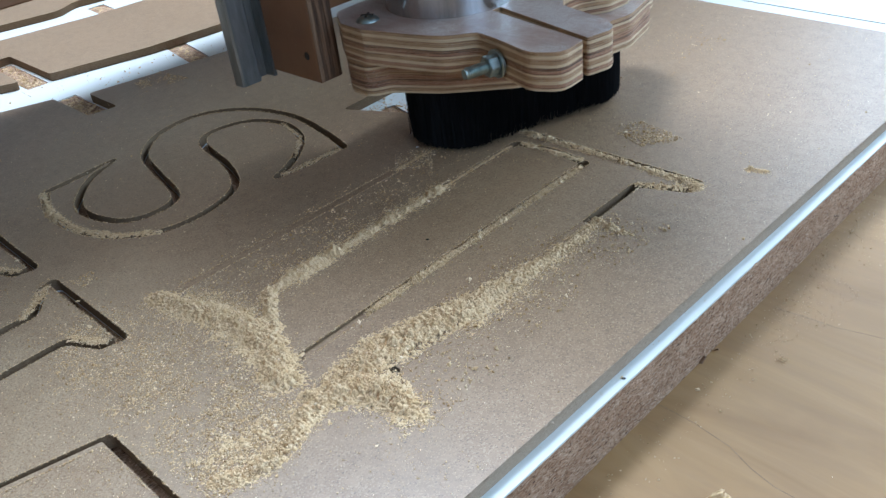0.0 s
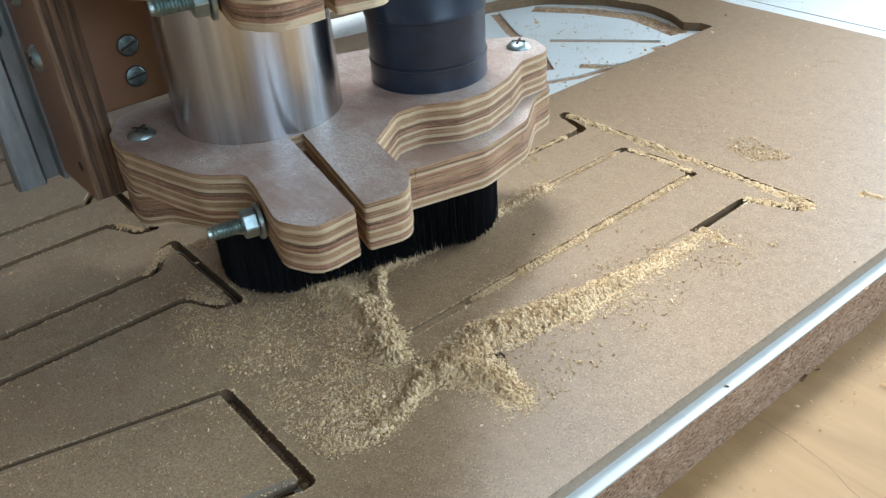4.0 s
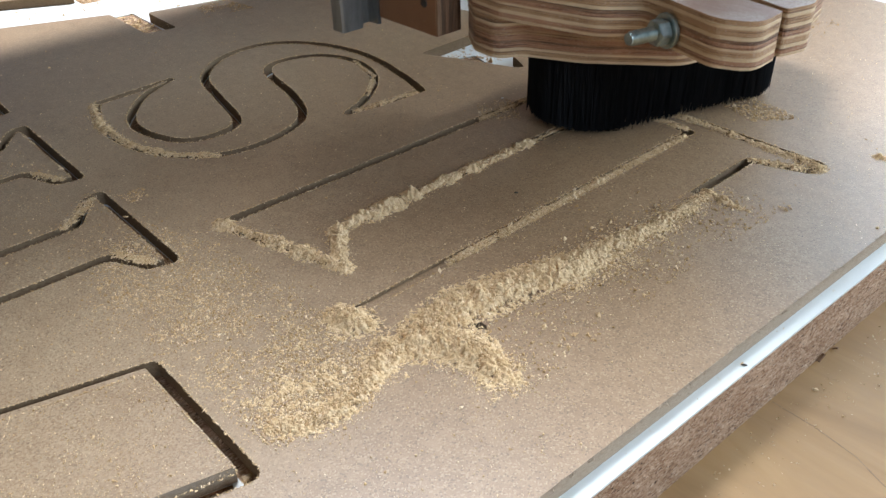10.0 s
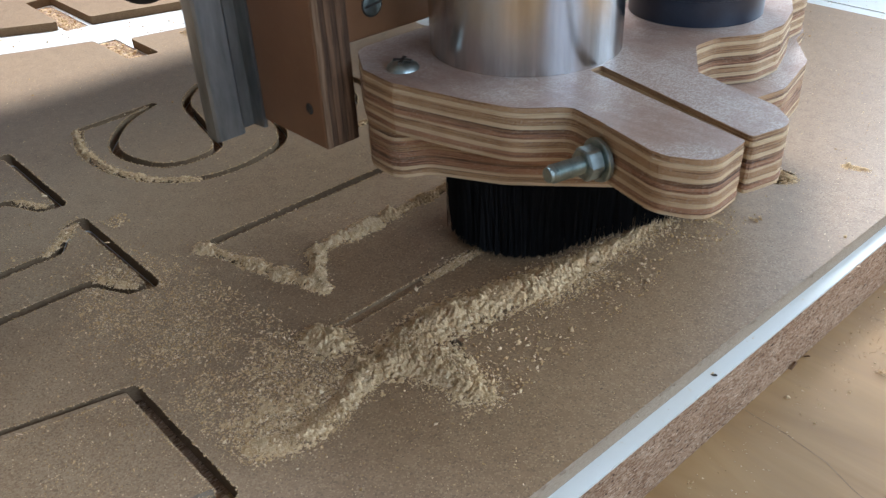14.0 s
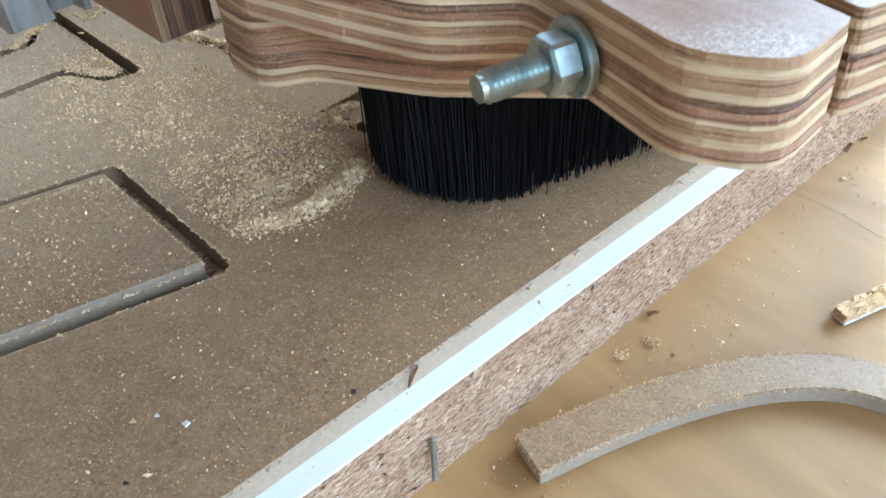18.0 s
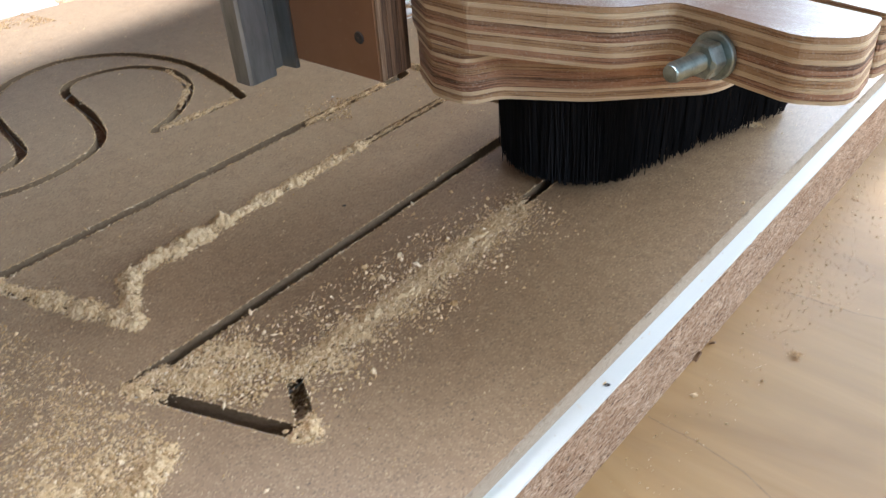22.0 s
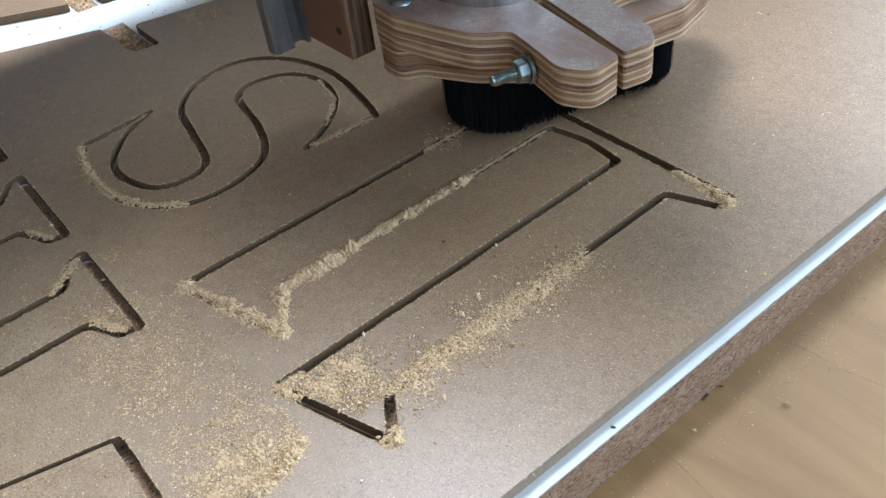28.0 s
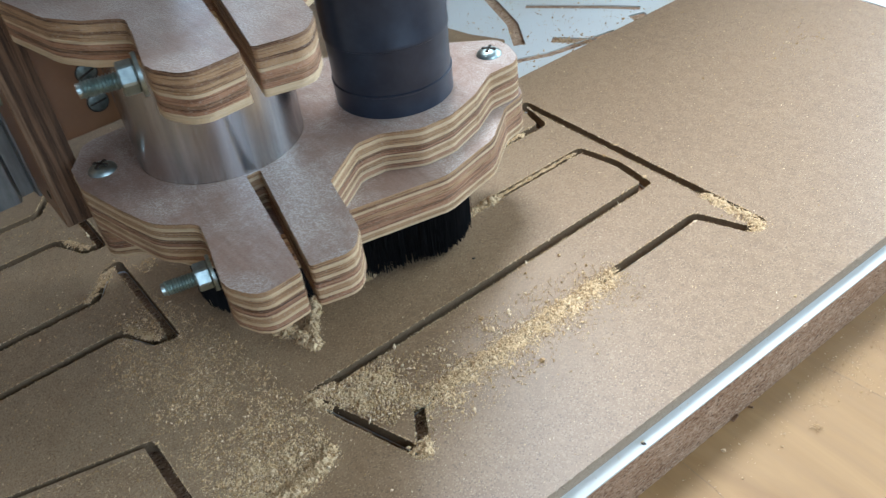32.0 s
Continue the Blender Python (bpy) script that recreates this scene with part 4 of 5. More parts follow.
def heap(spine, label, seed, grains=10.0, res=0.34, base=-0.4, spread=1.35, rough=1.0, group="sawdust on the sheet", name="sawdust_pile", width=0.78, tall=0.85, cover=False):
    """A crumbly ridge along a spine: clumps piled on one another, with loose grains on and round them.
    cover: the heights are the share of the ground that thin single clumps hide."""
    rng = np.random.default_rng(seed)
    sp = spine_points([(x, y, w * (0.68 if w < 4 else width), t * tall) for x, y, w, t in spine])
    bead = np.array([noise.noise((x * 0.27, y * 0.27, seed * 5.1)) + 0.6 * noise.noise((x * 0.6, y * 0.6, seed * 2.2)) for x, y in sp[:, :2]])
    if spine[0][2] < 4:
        sp[:, 2] *= np.clip(0.95 + 0.75 * bead, 0.35, 1.5)
        sp[:, 3] *= np.clip(1.0 + 0.9 * bead, 0.25, 1.7)
        sp[:, :2] += 0.5 * np.column_stack([np.roll(bead, 5), np.roll(bead, 11)])
    lo, hi = (sp[:, :2] - 2.1 * sp[:, 2:3]).min(0), (sp[:, :2] + 2.1 * sp[:, 2:3]).max(0)
    nx, ny = (np.ceil((hi - lo) / res).astype(int) + 1)
    gx, gy = np.meshgrid(lo[0] + res * np.arange(nx), lo[1] + res * np.arange(ny), indexing="ij")
    gx, gy = gx + rng.uniform(-0.22, 0.22, gx.shape) * res, gy + rng.uniform(-0.22, 0.22, gx.shape) * res
    knots = sp[::2] if len(sp) > 12 else sp

    def height(x, y):
        out = np.zeros(x.shape)
        for kx, ky, kw, kh in knots:
            out = np.maximum(out, kh * np.exp(-((x - kx) ** 2 + (y - ky) ** 2) / kw ** 2))
        return out
    h = height(gx, gy)
    big, mid, small = lumps(gx, gy, 3.4, seed % 7), lumps(gx, gy, 1.55, seed % 5 + 1), lumps(gx, gy, 0.8, seed % 3 + 2)
    slow = np.array([noise.noise((x * 0.22, y * 0.22, seed * 0.7)) for x, y in zip(gx.ravel(), gy.ravel())]).reshape(h.shape)
    if cover:
        lump = 0.5 * mid + 0.5 * small + 0.30 * slow
        low, high = np.percentile(lump, (4, 98))
        top = 1.05 * ((lump - low) / (high - low) - 1 + h * np.clip(1 + 0.9 * slow, 0.3, 2))
        top[over_groove(gx, gy)] = -9.0
    else:
        lump = 0.12 * big + 0.44 * mid + 0.44 * small
        low, high = np.percentile(lump, (4, 98))
        top = h * (0.68 + 0.25 * big + 0.35 * slow) + rough * 2.1 * np.clip(h * 0.5, 0, 1) ** 0.6 * ((lump - low) / (high - low) - 0.58) + base
    top = top + rng.uniform(-1, 1, h.shape) * np.clip(h * 0.3, 0, 0.12)
    keep = (h > 0.05) & (top > (-0.15 if cover else base + 0.05))
    idx = -np.ones(h.shape, int)
    sel = keep[:-1, :-1] & keep[1:, :-1] & keep[:-1, 1:] & keep[1:, 1:]
    ii, jj = np.nonzero(sel)
    used = np.zeros(h.shape, bool)
    for a, c in ((0, 0), (1, 0), (1, 1), (0, 1)):
        used[ii + a, jj + c] = True
    idx[used] = np.arange(used.sum())
    verts = np.stack([gx, gy, np.maximum(top, min(base, -0.15))], -1)[used] * MM
    q = [idx[ii, jj], idx[ii + 1, jj], idx[ii + 1, jj + 1], idx[ii, jj + 1]]
    quads = np.concatenate([np.stack([q[0], q[1], q[2]], 1), np.stack([q[0], q[2], q[3]], 1)])
    n = int(4.0 * grains * len(sp))
    k = rng.integers(0, len(sp), n)
    r = np.abs(rng.normal(0, 0.75 * spread, n)) * sp[k, 2]
    th = rng.uniform(0, 2 * np.pi, n)
    px, py = sp[k, 0] + r * np.cos(th), sp[k, 1] + r * np.sin(th)
    pz = np.maximum(height(px, py) * rng.uniform(0.5, 0.95, n) * (0.3 if cover else 1.0) + base, 0.05)
    if base >= 0:
        pz[over_groove(px, py)] = SKIN / MM - 0.5
    size = np.exp(rng.normal(-1.5, 0.42, n))
    cv, cf = crumb_mesh(np.stack([px, py, pz], 1) * MM, size * MM, rng)
    centre = sp[:, :2].mean(0) * MM
    ob = dust_object(name, np.concatenate([verts, cv]), [*quads.tolist(), *(cf + len(verts)).tolist()], label, group, centre)
    ob.data.materials.append(MATS["sawdust_grain"])
    slots = np.zeros(len(ob.data.polygons), np.int32)
    slots[len(quads):] = 1
    ob.data.polygons.foreach_set("material_index", slots)
    ob.data.polygons.foreach_set("use_smooth", np.arange(len(slots)) < len(quads))
    return ob


def sprinkle(area, n, label, seed, size=-1.15, vary=0.4, group="", name="sawdust_scatter", low=0.1, fade=0.0):
    """Loose grains lying in a polygon (mm)."""
    rng = np.random.default_rng(seed)
    poly = np.array(area, float)
    lo, hi = poly.min(0), poly.max(0)
    pts = np.empty((0, 2))
    while len(pts) < n:
        p = rng.uniform(lo, hi, (n * 2, 2))
        inside = np.zeros(len(p), bool)
        for (ax, ay), (bx, by) in zip(poly, np.roll(poly, -1, 0)):
            hit = ((ay > p[:, 1]) != (by > p[:, 1])) & (p[:, 0] < (bx - ax) * (p[:, 1] - ay) / (by - ay + 1e-9) + ax)
            inside ^= hit
        clump = np.array([noise.noise((x * 0.06, y * 0.06, seed)) + 0.5 * noise.noise((x * 0.2, y * 0.2, seed + 5)) for x, y in p])
        pts = np.concatenate([pts, p[inside & (clump + rng.uniform(-0.5, 0.5, len(p)) > fade)]])
    pts = pts[:n]
    s = np.exp(rng.normal(size, vary, n))
    z = low + 0.25 * s
    if low > 0:
        z[over_groove(pts[:, 0], pts[:, 1])] = SKIN / MM - 0.5
    v, f = crumb_mesh(np.column_stack([pts, z]) * MM, s * MM, rng)
    return dust_object(name, v, f.tolist(), label, group, pts.mean(0) * MM, "sawdust_grain")


HEAP = "loose heap of pale sawdust on the MDF sheet"
RIDGE = "ridge of pale sawdust packed along a routed groove"
GRAINS = "thin scatter of pale sawdust grains on the sheet"
taken = []   # (object, seconds): drawn up into the extraction pipe as the shoe passes
laid = []    # (object, seconds): left behind by the shoe


def along(line, step, w, h, label, seed, when, grains=6.0, **more):
    """Break a straight groove filling into short lengths, each with its own time."""
    (x0, y0), (x1, y1) = line
    n = max(1, round(math.hypot(x1 - x0, y1 - y0) / step))
    for k in range(n):
        a, c = k / n, (k + 1) / n
        ob = heap([(x0 + (x1 - x0) * a, y0 + (y1 - y0) * a, w, h), (x0 + (x1 - x0) * c, y0 + (y1 - y0) * c, w, h)], label, seed + k, grains, **more)
        taken.append((ob, when((a + c) / 2)))


# grooves that stay packed through the clip
heap([(-322, -66, 2.4, 1.2), (-296, -73, 2.6, 1.7), (-265, -72, 2.6, 1.7), (-243, -63, 2.4, 1.4), (-228, -48, 2.2, 0.9)], RIDGE, 11, 9, res=0.5)
heap([(-222, 24, 2.0, 0.5), (-220, 42, 2.2, 1.2), (-219, 60, 2.0, 0.6)], RIDGE, 12, 8, res=0.5)
heap([(-233, 40, 1.4, 0.4), (-252, 58, 1.4, 0.5), (-277, 64, 1.4, 0.4)], RIDGE, 13, 5, res=0.5)
heap([(-176, -77, 3.0, 2.4), (-150, -69, 3.0, 2.2), (-117.5, -60, 3.8, 2.6), (-128, -54, 2.8, 2.4), (-139, -47, 3.0, 2.9)], RIDGE, 14, 10)
heap([(-139.5, -46, 3.6, 3.1), (-139.5, -25, 3.9, 3.4), (-139.5, 0, 3.0, 2.5), (-139.5, 18, 3.6, 3.0), (-139.5, 40, 2.6, 2.0), (-139.5, 56, 3.4, 2.8), (-139.5, 62, 1.8, 0.9)], RIDGE, 15, 9)
heap([(-139.5, 62, 1.6, 0.7), (-139.5, 112, 1.4, 0.4)], RIDGE, 16, 5, res=0.5)
heap([(-173, 60, 1.8, 0.6), (-173, 108, 2.0, 0.9)], RIDGE, 17, 7, res=0.5)
heap([(-229, -104, 2.4, 0.7), (-222, -113, 3.2, 1.0), (-214, -122, 2.6, 0.6)], RIDGE, 18, 10, res=0.5)
heap([(-182, -114, 2.6, 0.9), (-168, -107, 2.2, 0.8)], RIDGE, 19, 10, res=0.5)
heap([(-268, -114, 2.6, 0.9), (-254, -107, 2.4, 0.7)], RIDGE, 20, 8, res=0.5)
heap([(-70, 127.5, 2.4, 0.8), (-44, 127, 3.0, 1.6), (-38.5, 126, 3.6, 1.6), (-38.5, 121, 3.2, 1.2)], RIDGE, 21, 12)
# the wedge beside the slanted bar
heap([(-67, -85, 4.0, 2.2), (-63.5, -94, 4.6, 2.7), (-62, -104, 5.0, 2.8), (-63, -112, 5.0, 2.3), (-68, -120, 4.6, 1.6)], "wedge of coarse sawdust with a swept edge", 22, 26)
sprinkle([(-64, -82), (-60, -124), (-82, -128), (-104, -122), (-118, -100), (-104, -80)], 3600, GRAINS, 23, -1.3)
sprinkle([(-104, -80), (-118, -128), (-175, -130), (-200, -98), (-160, -84)], 4200, GRAINS, 24, -1.4, fade=-0.1)
sprinkle([(-118, -136), (-62, -136), (-100, -260), (-160, -260)], 5000, GRAINS, 25, -1.75)
sprinkle([(-4, -250), (-60, -160), (-58, -82), (-4, -60)], 1300, GRAINS, 26, -1.75)
# clumped carpet of dust that thins out away from the wedge
CARPET = "thin crumbly carpet of pale sawdust on the sheet"
heap([(-75, -90, 8, 0.65), (-73, -102, 10, 0.80), (-76, -115, 10, 0.75)], CARPET, 200, 14, base=0.0, width=1.0, cover=True)
heap([(-90, -88, 11, 0.34), (-89, -102, 13, 0.44), (-92, -118, 12, 0.40)], CARPET, 201, 10, base=0.0, width=1.0, cover=True)
heap([(-116, -98, 16, 0.24), (-140, -102, 18, 0.19), (-176, -98, 16, 0.16)], CARPET, 202, 10, base=0.0, width=1.0, res=0.4, cover=True)
heap([(-118, -116, 16, 0.22), (-150, -120, 16, 0.17), (-190, -112, 16, 0.15)], CARPET, 203, 8, base=0.0, width=1.0, res=0.4, cover=True)
# fine specks all over the sheet
sprinkle([(-6, -420), (3, 345), (-210, 355), (-210, -420)], 11000, GRAINS, 27, -1.85, 0.5)
sprinkle([(-210, -300), (-210, 340), (-420, 350), (-420, -300)], 7000, GRAINS, 28, -1.75, 0.5)
sprinkle([(-110, -90), (-170, -84), (-330, -120), (-330, -230), (-130, -260)], 4200, GRAINS, 35, -1.55, 0.45)
sprinkle([(-405, 45), (-400, 75), (-432, 72), (-428, 48)], 700, GRAINS, 29, -1.15)
sprinkle([(-214, -86), (-214, -96), (-224, -96), (-224, -86)], 160, GRAINS, 30, -1.2)
sprinkle([(-115, 300), (-150, 318), (-160, 260), (-120, 255)], 160, GRAINS, 31, -1.2)
# inside the emptied strokes
sprinkle([(-258, 100), (-224, 120), (-222, 300), (-300, 320), (-380, 240), (-300, 172), (-262, 180)], 520, "coarse brown sawdust on the white board", 32, -1.0, 0.6, low=-6.0, fade=0.15)
sprinkle([(-520, -120), (-455, 20), (-420, 190), (-470, 190), (-530, -40)], 300, "coarse brown sawdust on the white board", 33, -1.0, 0.6, low=-6.0, fade=0.15)

# lines that are solid board until the cutter has passed
def uncut(a, c, times, depth=0.05):
    """Short strips of board from a to c (mm); times: place along the line, 0 to 1, and seconds."""
    a, c = Vector(a), Vector(c)
    n = max(2, round((c - a).length / 14))
    turn = math.degrees(math.atan2(c.y - a.y, c.x - a.x))
    half = (c - a).length / n / 2
    for k in range(n):
        bm = prism(mm_loop([(-half, -2.55), (half, -2.55), (half, 2.55), (-half, 2.55)]), SKIN + 0.0002, SHEET - depth * MM, side=1)
        ob = tagged(link_mesh("uncut_strip", bm, ["mdf_face", "mdf_edge"]), "strip of brown MDF that the cutter is about to remove", "sheet strip", "strips not cut yet")
        mid = a + (c - a) * (k + 0.5) / n
        ob.matrix_world = pose(mid.x * MM, mid.y * MM, 0, 0, 0, turn)
        taken.append((ob, max(0.2, float(np.interp(k / n, [p for p, t in times], [t for p, t in times])))))


uncut((-172.5, 121), (-174.9, -73), ((0.0, 0.0), (1.0, 4.1)), 0.1)
uncut((-172, -76), (-121, -61), ((0.0, 4.2), (0.45, 4.75), (1.0, 5.7)), 0.3)
uncut((-119.5, -60), (-138.5, -48), ((0.0, 5.9), (1.0, 6.4)), 0.3)
uncut((-139.6, -44), (-139.6, 112), ((0.0, 6.6), (1.0, 10.3)), 0.4)
uncut((-95.7, 112), (-95, -73), ((0.0, 12.0), (0.13, 12.5), (0.24, 13.0), (0.37, 13.5), (0.61, 14.5), (0.84, 15.5), (1.0, 16.2)), 1.4)
uncut((-92, -76), (-46, -61), ((0.0, 16.5), (0.4, 17.1), (0.8, 17.6), (1.0, 18.1)), 0.3)
uncut((-45, -60), (-61, -49.5), ((0.0, 18.2), (1.0, 18.6)), 0.3)
uncut((-62.6, -46), (-62.6, 72), ((0.0, 18.6), (0.12, 19.0), (0.49, 20.0), (0.85, 21.0), (1.0, 21.4)), 0.3)
taken.append((sprinkle([(-180, 100), (-150, 100), (-150, 40), (-180, 40)], 420, GRAINS, 50, -1.2), 1.3))
taken.append((sprinkle([(-182, 40), (-150, 40), (-146, -30), (-182, -30)], 700, GRAINS, 51, -1.1), 2.6))
taken.append((sprinkle([(-182, -30), (-150, -30), (-146, -74), (-182, -74)], 500, GRAINS, 52, -1.1), 3.7))
# heap over the left foot
for k, (sp, tv) in enumerate((([(-178, -78, 4.0, 3.4), (-164, -75, 4.6, 4.2), (-152, -72, 4.8, 4.4)], 4.2), ([(-152, -71, 4.8, 4.4), (-138, -68, 5.0, 4.8), (-124, -66, 5.4, 5.2)], 4.75),
                              ([(-124, -67, 5.0, 4.4), (-112, -68, 5.6, 4.6), (-100, -72, 5.4, 4.4)], 5.3))):
    taken.append((heap(sp, HEAP, 55 + k, 16, width=1.0, tall=0.8), tv))
for k, (sp, tv) in enumerate((([(-178, -81, 5, 0.45), (-160, -79, 6, 0.55), (-146, -75, 6, 0.65)], 4.3), ([(-140, -74, 6, 0.75), (-124, -73, 7, 0.80), (-108, -76, 6, 0.75)], 5.0), ([(-166, -68, 6, 0.3), (-150, -62, 6, 0.32), (-134, -58, 5, 0.32)], 4.4))):
    taken.append((heap(sp, HEAP, 210 + k, 14, base=0.0, width=1.0, cover=True), tv))
# crumbs beside the inner line, swept up by the second pass
for k in range(5):
    y0 = -44 + 21 * k
    taken.append((heap([(-140.5, y0, 5.5, 0.85 - 0.05 * k), (-140.5, y0 + 11, 6, 0.9 - 0.06 * k), (-140.5, y0 + 20, 5, 0.8 - 0.06 * k)], HEAP, 215 + k, 12, base=0.0, width=1.0, cover=True), 6.6 + (y0 + 40) / 43))
taken.append((heap([(-96, -77, 6, 4.6), (-90, -76, 6.5, 5.2)], HEAP, 60, 22), 15.95))
# second stem, left groove
along(((-95.7, 112), (-95.2, -30)), 15, 3.0, 1.5, RIDGE, 62, lambda k: float(np.interp(112 - 142 * k, [-43, 43, 67, 89, 112], [15.5, 13.5, 13.0, 12.5, 12.0])), 8, base=-1.3)
along(((-136, 118), (-99, 118)), 13, 2.2, 1.0, RIDGE, 75, lambda k: 10.75 + 1.1 * k, 7)
# top line
along(((-190, 129.5), (-72, 128)), 15, 2.6, 1.5, RIDGE, 80, lambda k: 26.6 - 2.6 * k, 8)
along(((-62, 113), (-44, 120)), 10, 2.4, 0.9, RIDGE, 90, lambda k: 22.6 + 0.4 * k, 9)
# big heap down the right groove of the second stem
GOLD = "coarse heap of yellow sawdust over the groove"
for k, (sp, tv, g) in enumerate((([(-60, 76, 2.6, 1.0), (-59, 52, 3.2, 1.7)], 14.35, 12), ([(-59, 52, 3.4, 1.9), (-60, 28, 4.2, 2.9)], 14.95, 14), ([(-60, 28, 4.6, 3.8), (-62, 10, 6.0, 5.4), (-63, -4, 7.0, 6.8)], 15.45, 18),
                                ([(-63, -4, 7.0, 6.6), (-68, -22, 7.6, 7.2), (-72, -38, 7.4, 7.6)], 15.9, 20), ([(-74, -44, 8, 6.0), (-72, -56, 8, 5.6), (-68, -68, 8, 6.0)], 16.5, 18),
                                ([(-66, -62, 7, 6.2), (-54, -58, 7.5, 6.4), (-42, -59, 6, 3.0)], 17.0, 22), ([(-76, -76, 4, 3.0), (-70, -74, 4.5, 4.0), (-68, -84, 5, 4.2)], 16.75, 16))):
    taken.append((heap(sp, GOLD, 95 + k, g, tall=0.72), tv))
for k, (sp, tv) in enumerate((([(-58, 74, 4, 0.55), (-57, 52, 5, 0.65), (-57, 30, 6, 0.6)], 14.7), ([(-56, 22, 6.5, 0.55), (-57, 4, 7, 0.6), (-59, -12, 7, 0.55)], 15.55), ([(-50, -62, 9, 0.8), (-40, -60, 8, 0.75), (-34, -58, 5, 0.5)], 17.0), ([(-66, -60, 9, 0.7), (-72, -72, 9, 0.7), (-70, -80, 8, 0.6)], 16.7))):
    taken.append((heap(sp, GOLD, 225 + k, 14, base=0.0, width=1.0, cover=True), tv))
taken.append((sprinkle([(-76, -50), (-30, -56), (-34, 30), (-78, 30)], 900, GRAINS, 104, -0.95), 16.2))
taken.append((sprinkle([(-74, 30), (-36, 30), (-30, 90), (-62, 84)], 420, GRAINS, 105, -0.9), 15.0))
taken.append((heap([(-61, 77, 2.4, 1.3), (-52, 74, 2.6, 1.6), (-41, 74, 2.2, 1.0)], RIDGE, 106, 12), 14.5))
taken.append((sprinkle([(-112, 156), (-98, 172), (-68, 164), (-82, 146)], 800, GRAINS, 107, -1.0), 11.3))
taken.append((heap([(-26, 152, 3.0, 1.4), (-20, 154, 2.4, 1.2)], HEAP, 108, 16), 23.3))

# what the cutter throws out on its way back up
laid.append((sprinkle([(-96, -73), (-60, -62), (-66, -46), (-91, -40), (-93, -60)], 3400, GRAINS, 120, -1.25, 0.45), 19.4))
laid.append((heap([(-90, -71, 5, 0.7), (-85, -65, 6, 0.9), (-74, -64, 5, 0.8)], CARPET, 205, 14, base=0.0, width=1.0, cover=True), 19.35))
laid.append((heap([(-88, -56, 5, 0.75), (-83, -50, 6, 0.70), (-74, -52, 5, 0.70)], CARPET, 206, 12, base=0.0, width=1.0, cover=True), 19.5))
laid.append((heap([(-95, -77, 2.6, 1.6), (-93, -66, 1.8, 0.8)], RIDGE, 121, 14), 16.9))
laid.append((heap([(-94, -77, 2.4, 1.4), (-84, -74, 2.4, 1.2)], RIDGE, 122, 12), 17.2))
laid.append((heap([(-46, -61, 2.8, 1.6), (-42, -59, 2.8, 1.7), (-47, -56, 2.4, 1.2)], RIDGE, 123, 18), 18.3))
for k, (y0, y1, tv) in enumerate(((-48, -26, 19.25), (-26, -2, 19.85), (-2, 22, 20.45), (22, 44, 20.95), (44, 57, 21.35))):
    laid.append((heap([(-62.5, y0, 3.6, 1.3 - 0.1 * k), (-62.5, (y0 + y1) / 2, 3.9, 1.9 - 0.2 * k), (-62.5, y1, 3.4, 1.2 - 0.1 * k)], RIDGE, 125 + k, 22 - 2 * k, spread=2.0), tv))
    dense = 0.85 - 0.08 * k
    laid.append((heap([(-61, y0, 5.5, dense), (-59.5, (y0 + y1) / 2, 7.0 - 0.5 * k, dense + 0.05), (-61, y1, 5.5, dense)], CARPET, 240 + k, 14, base=0.0, width=1.0, cover=True), tv + 0.02))
    w = 26 - 3 * k
    laid.append((sprinkle([(-64 - w, y0 - 4), (-42, y0 - 4), (-44, y1 + 4), (-64 - w + 5, y1 + 4)], 1100 - 150 * k, GRAINS, 135 + k, -1.4, 0.5), tv + 0.05))
sprinkle([(-95, -50), (-30, -50), (-35, 60), (-90, 60)], 260, GRAINS, 145, -1.2)

# torn pale fibres along every cut
rng = np.random.default_rng(9)
pl, sz = [], []
for lp, ip in zip(pieces, inner):
    for line in (offset(lp, CUT + 0.00005, 3), ip):
        for (ax, ay), (bx, by) in zip(line, line[1:] + line[:1]):
            ln = math.hypot(bx - ax, by - ay)
            if max(ay, by) < -0.25 or max(ax, bx) < -0.36:
                continue
            for t in rng.uniform(0, 1, rng.poisson(ln * 3800)):
                pl.append((ax + (bx - ax) * t + rng.normal(0, 0.00018), ay + (by - ay) * t + rng.normal(0, 0.00018), rng.uniform(-0.0002, 0.00022)))
                sz.append(MM * math.exp(rng.normal(-1.6, 0.4)))
v, f = crumb_mesh(np.array(pl), sz, rng, 0.6, 2.4)
dust_object("torn_fibres", v, f.tolist(), "pale torn wood fibres along the cut edges", mat="sawdust_grain")

# dust and crumbs on the table beside the board
sprinkle([(8, -300), (10, 420), (30, 420), (24, -300)], 1300, "sawdust grains on the pale plywood table", 150, -1.35, low=TABLE / MM + 0.1)
sprinkle([(12, 70), (15, 400), (45, 400), (36, 90)], 1300, "sawdust grains on the pale plywood table", 151, -1.5, low=TABLE / MM + 0.1)
sprinkle([(10, -400), (20, 420), (260, 420), (260, -400)], 300, "sawdust grains on the pale plywood table", 152, -1.4, low=TABLE / MM + 0.1)
sprinkle([(0, -180), (7, 330), (3, 330), (-3, -180)], 60, "sawdust grains on the white ledge", 153, -1.6, low=-6.0)


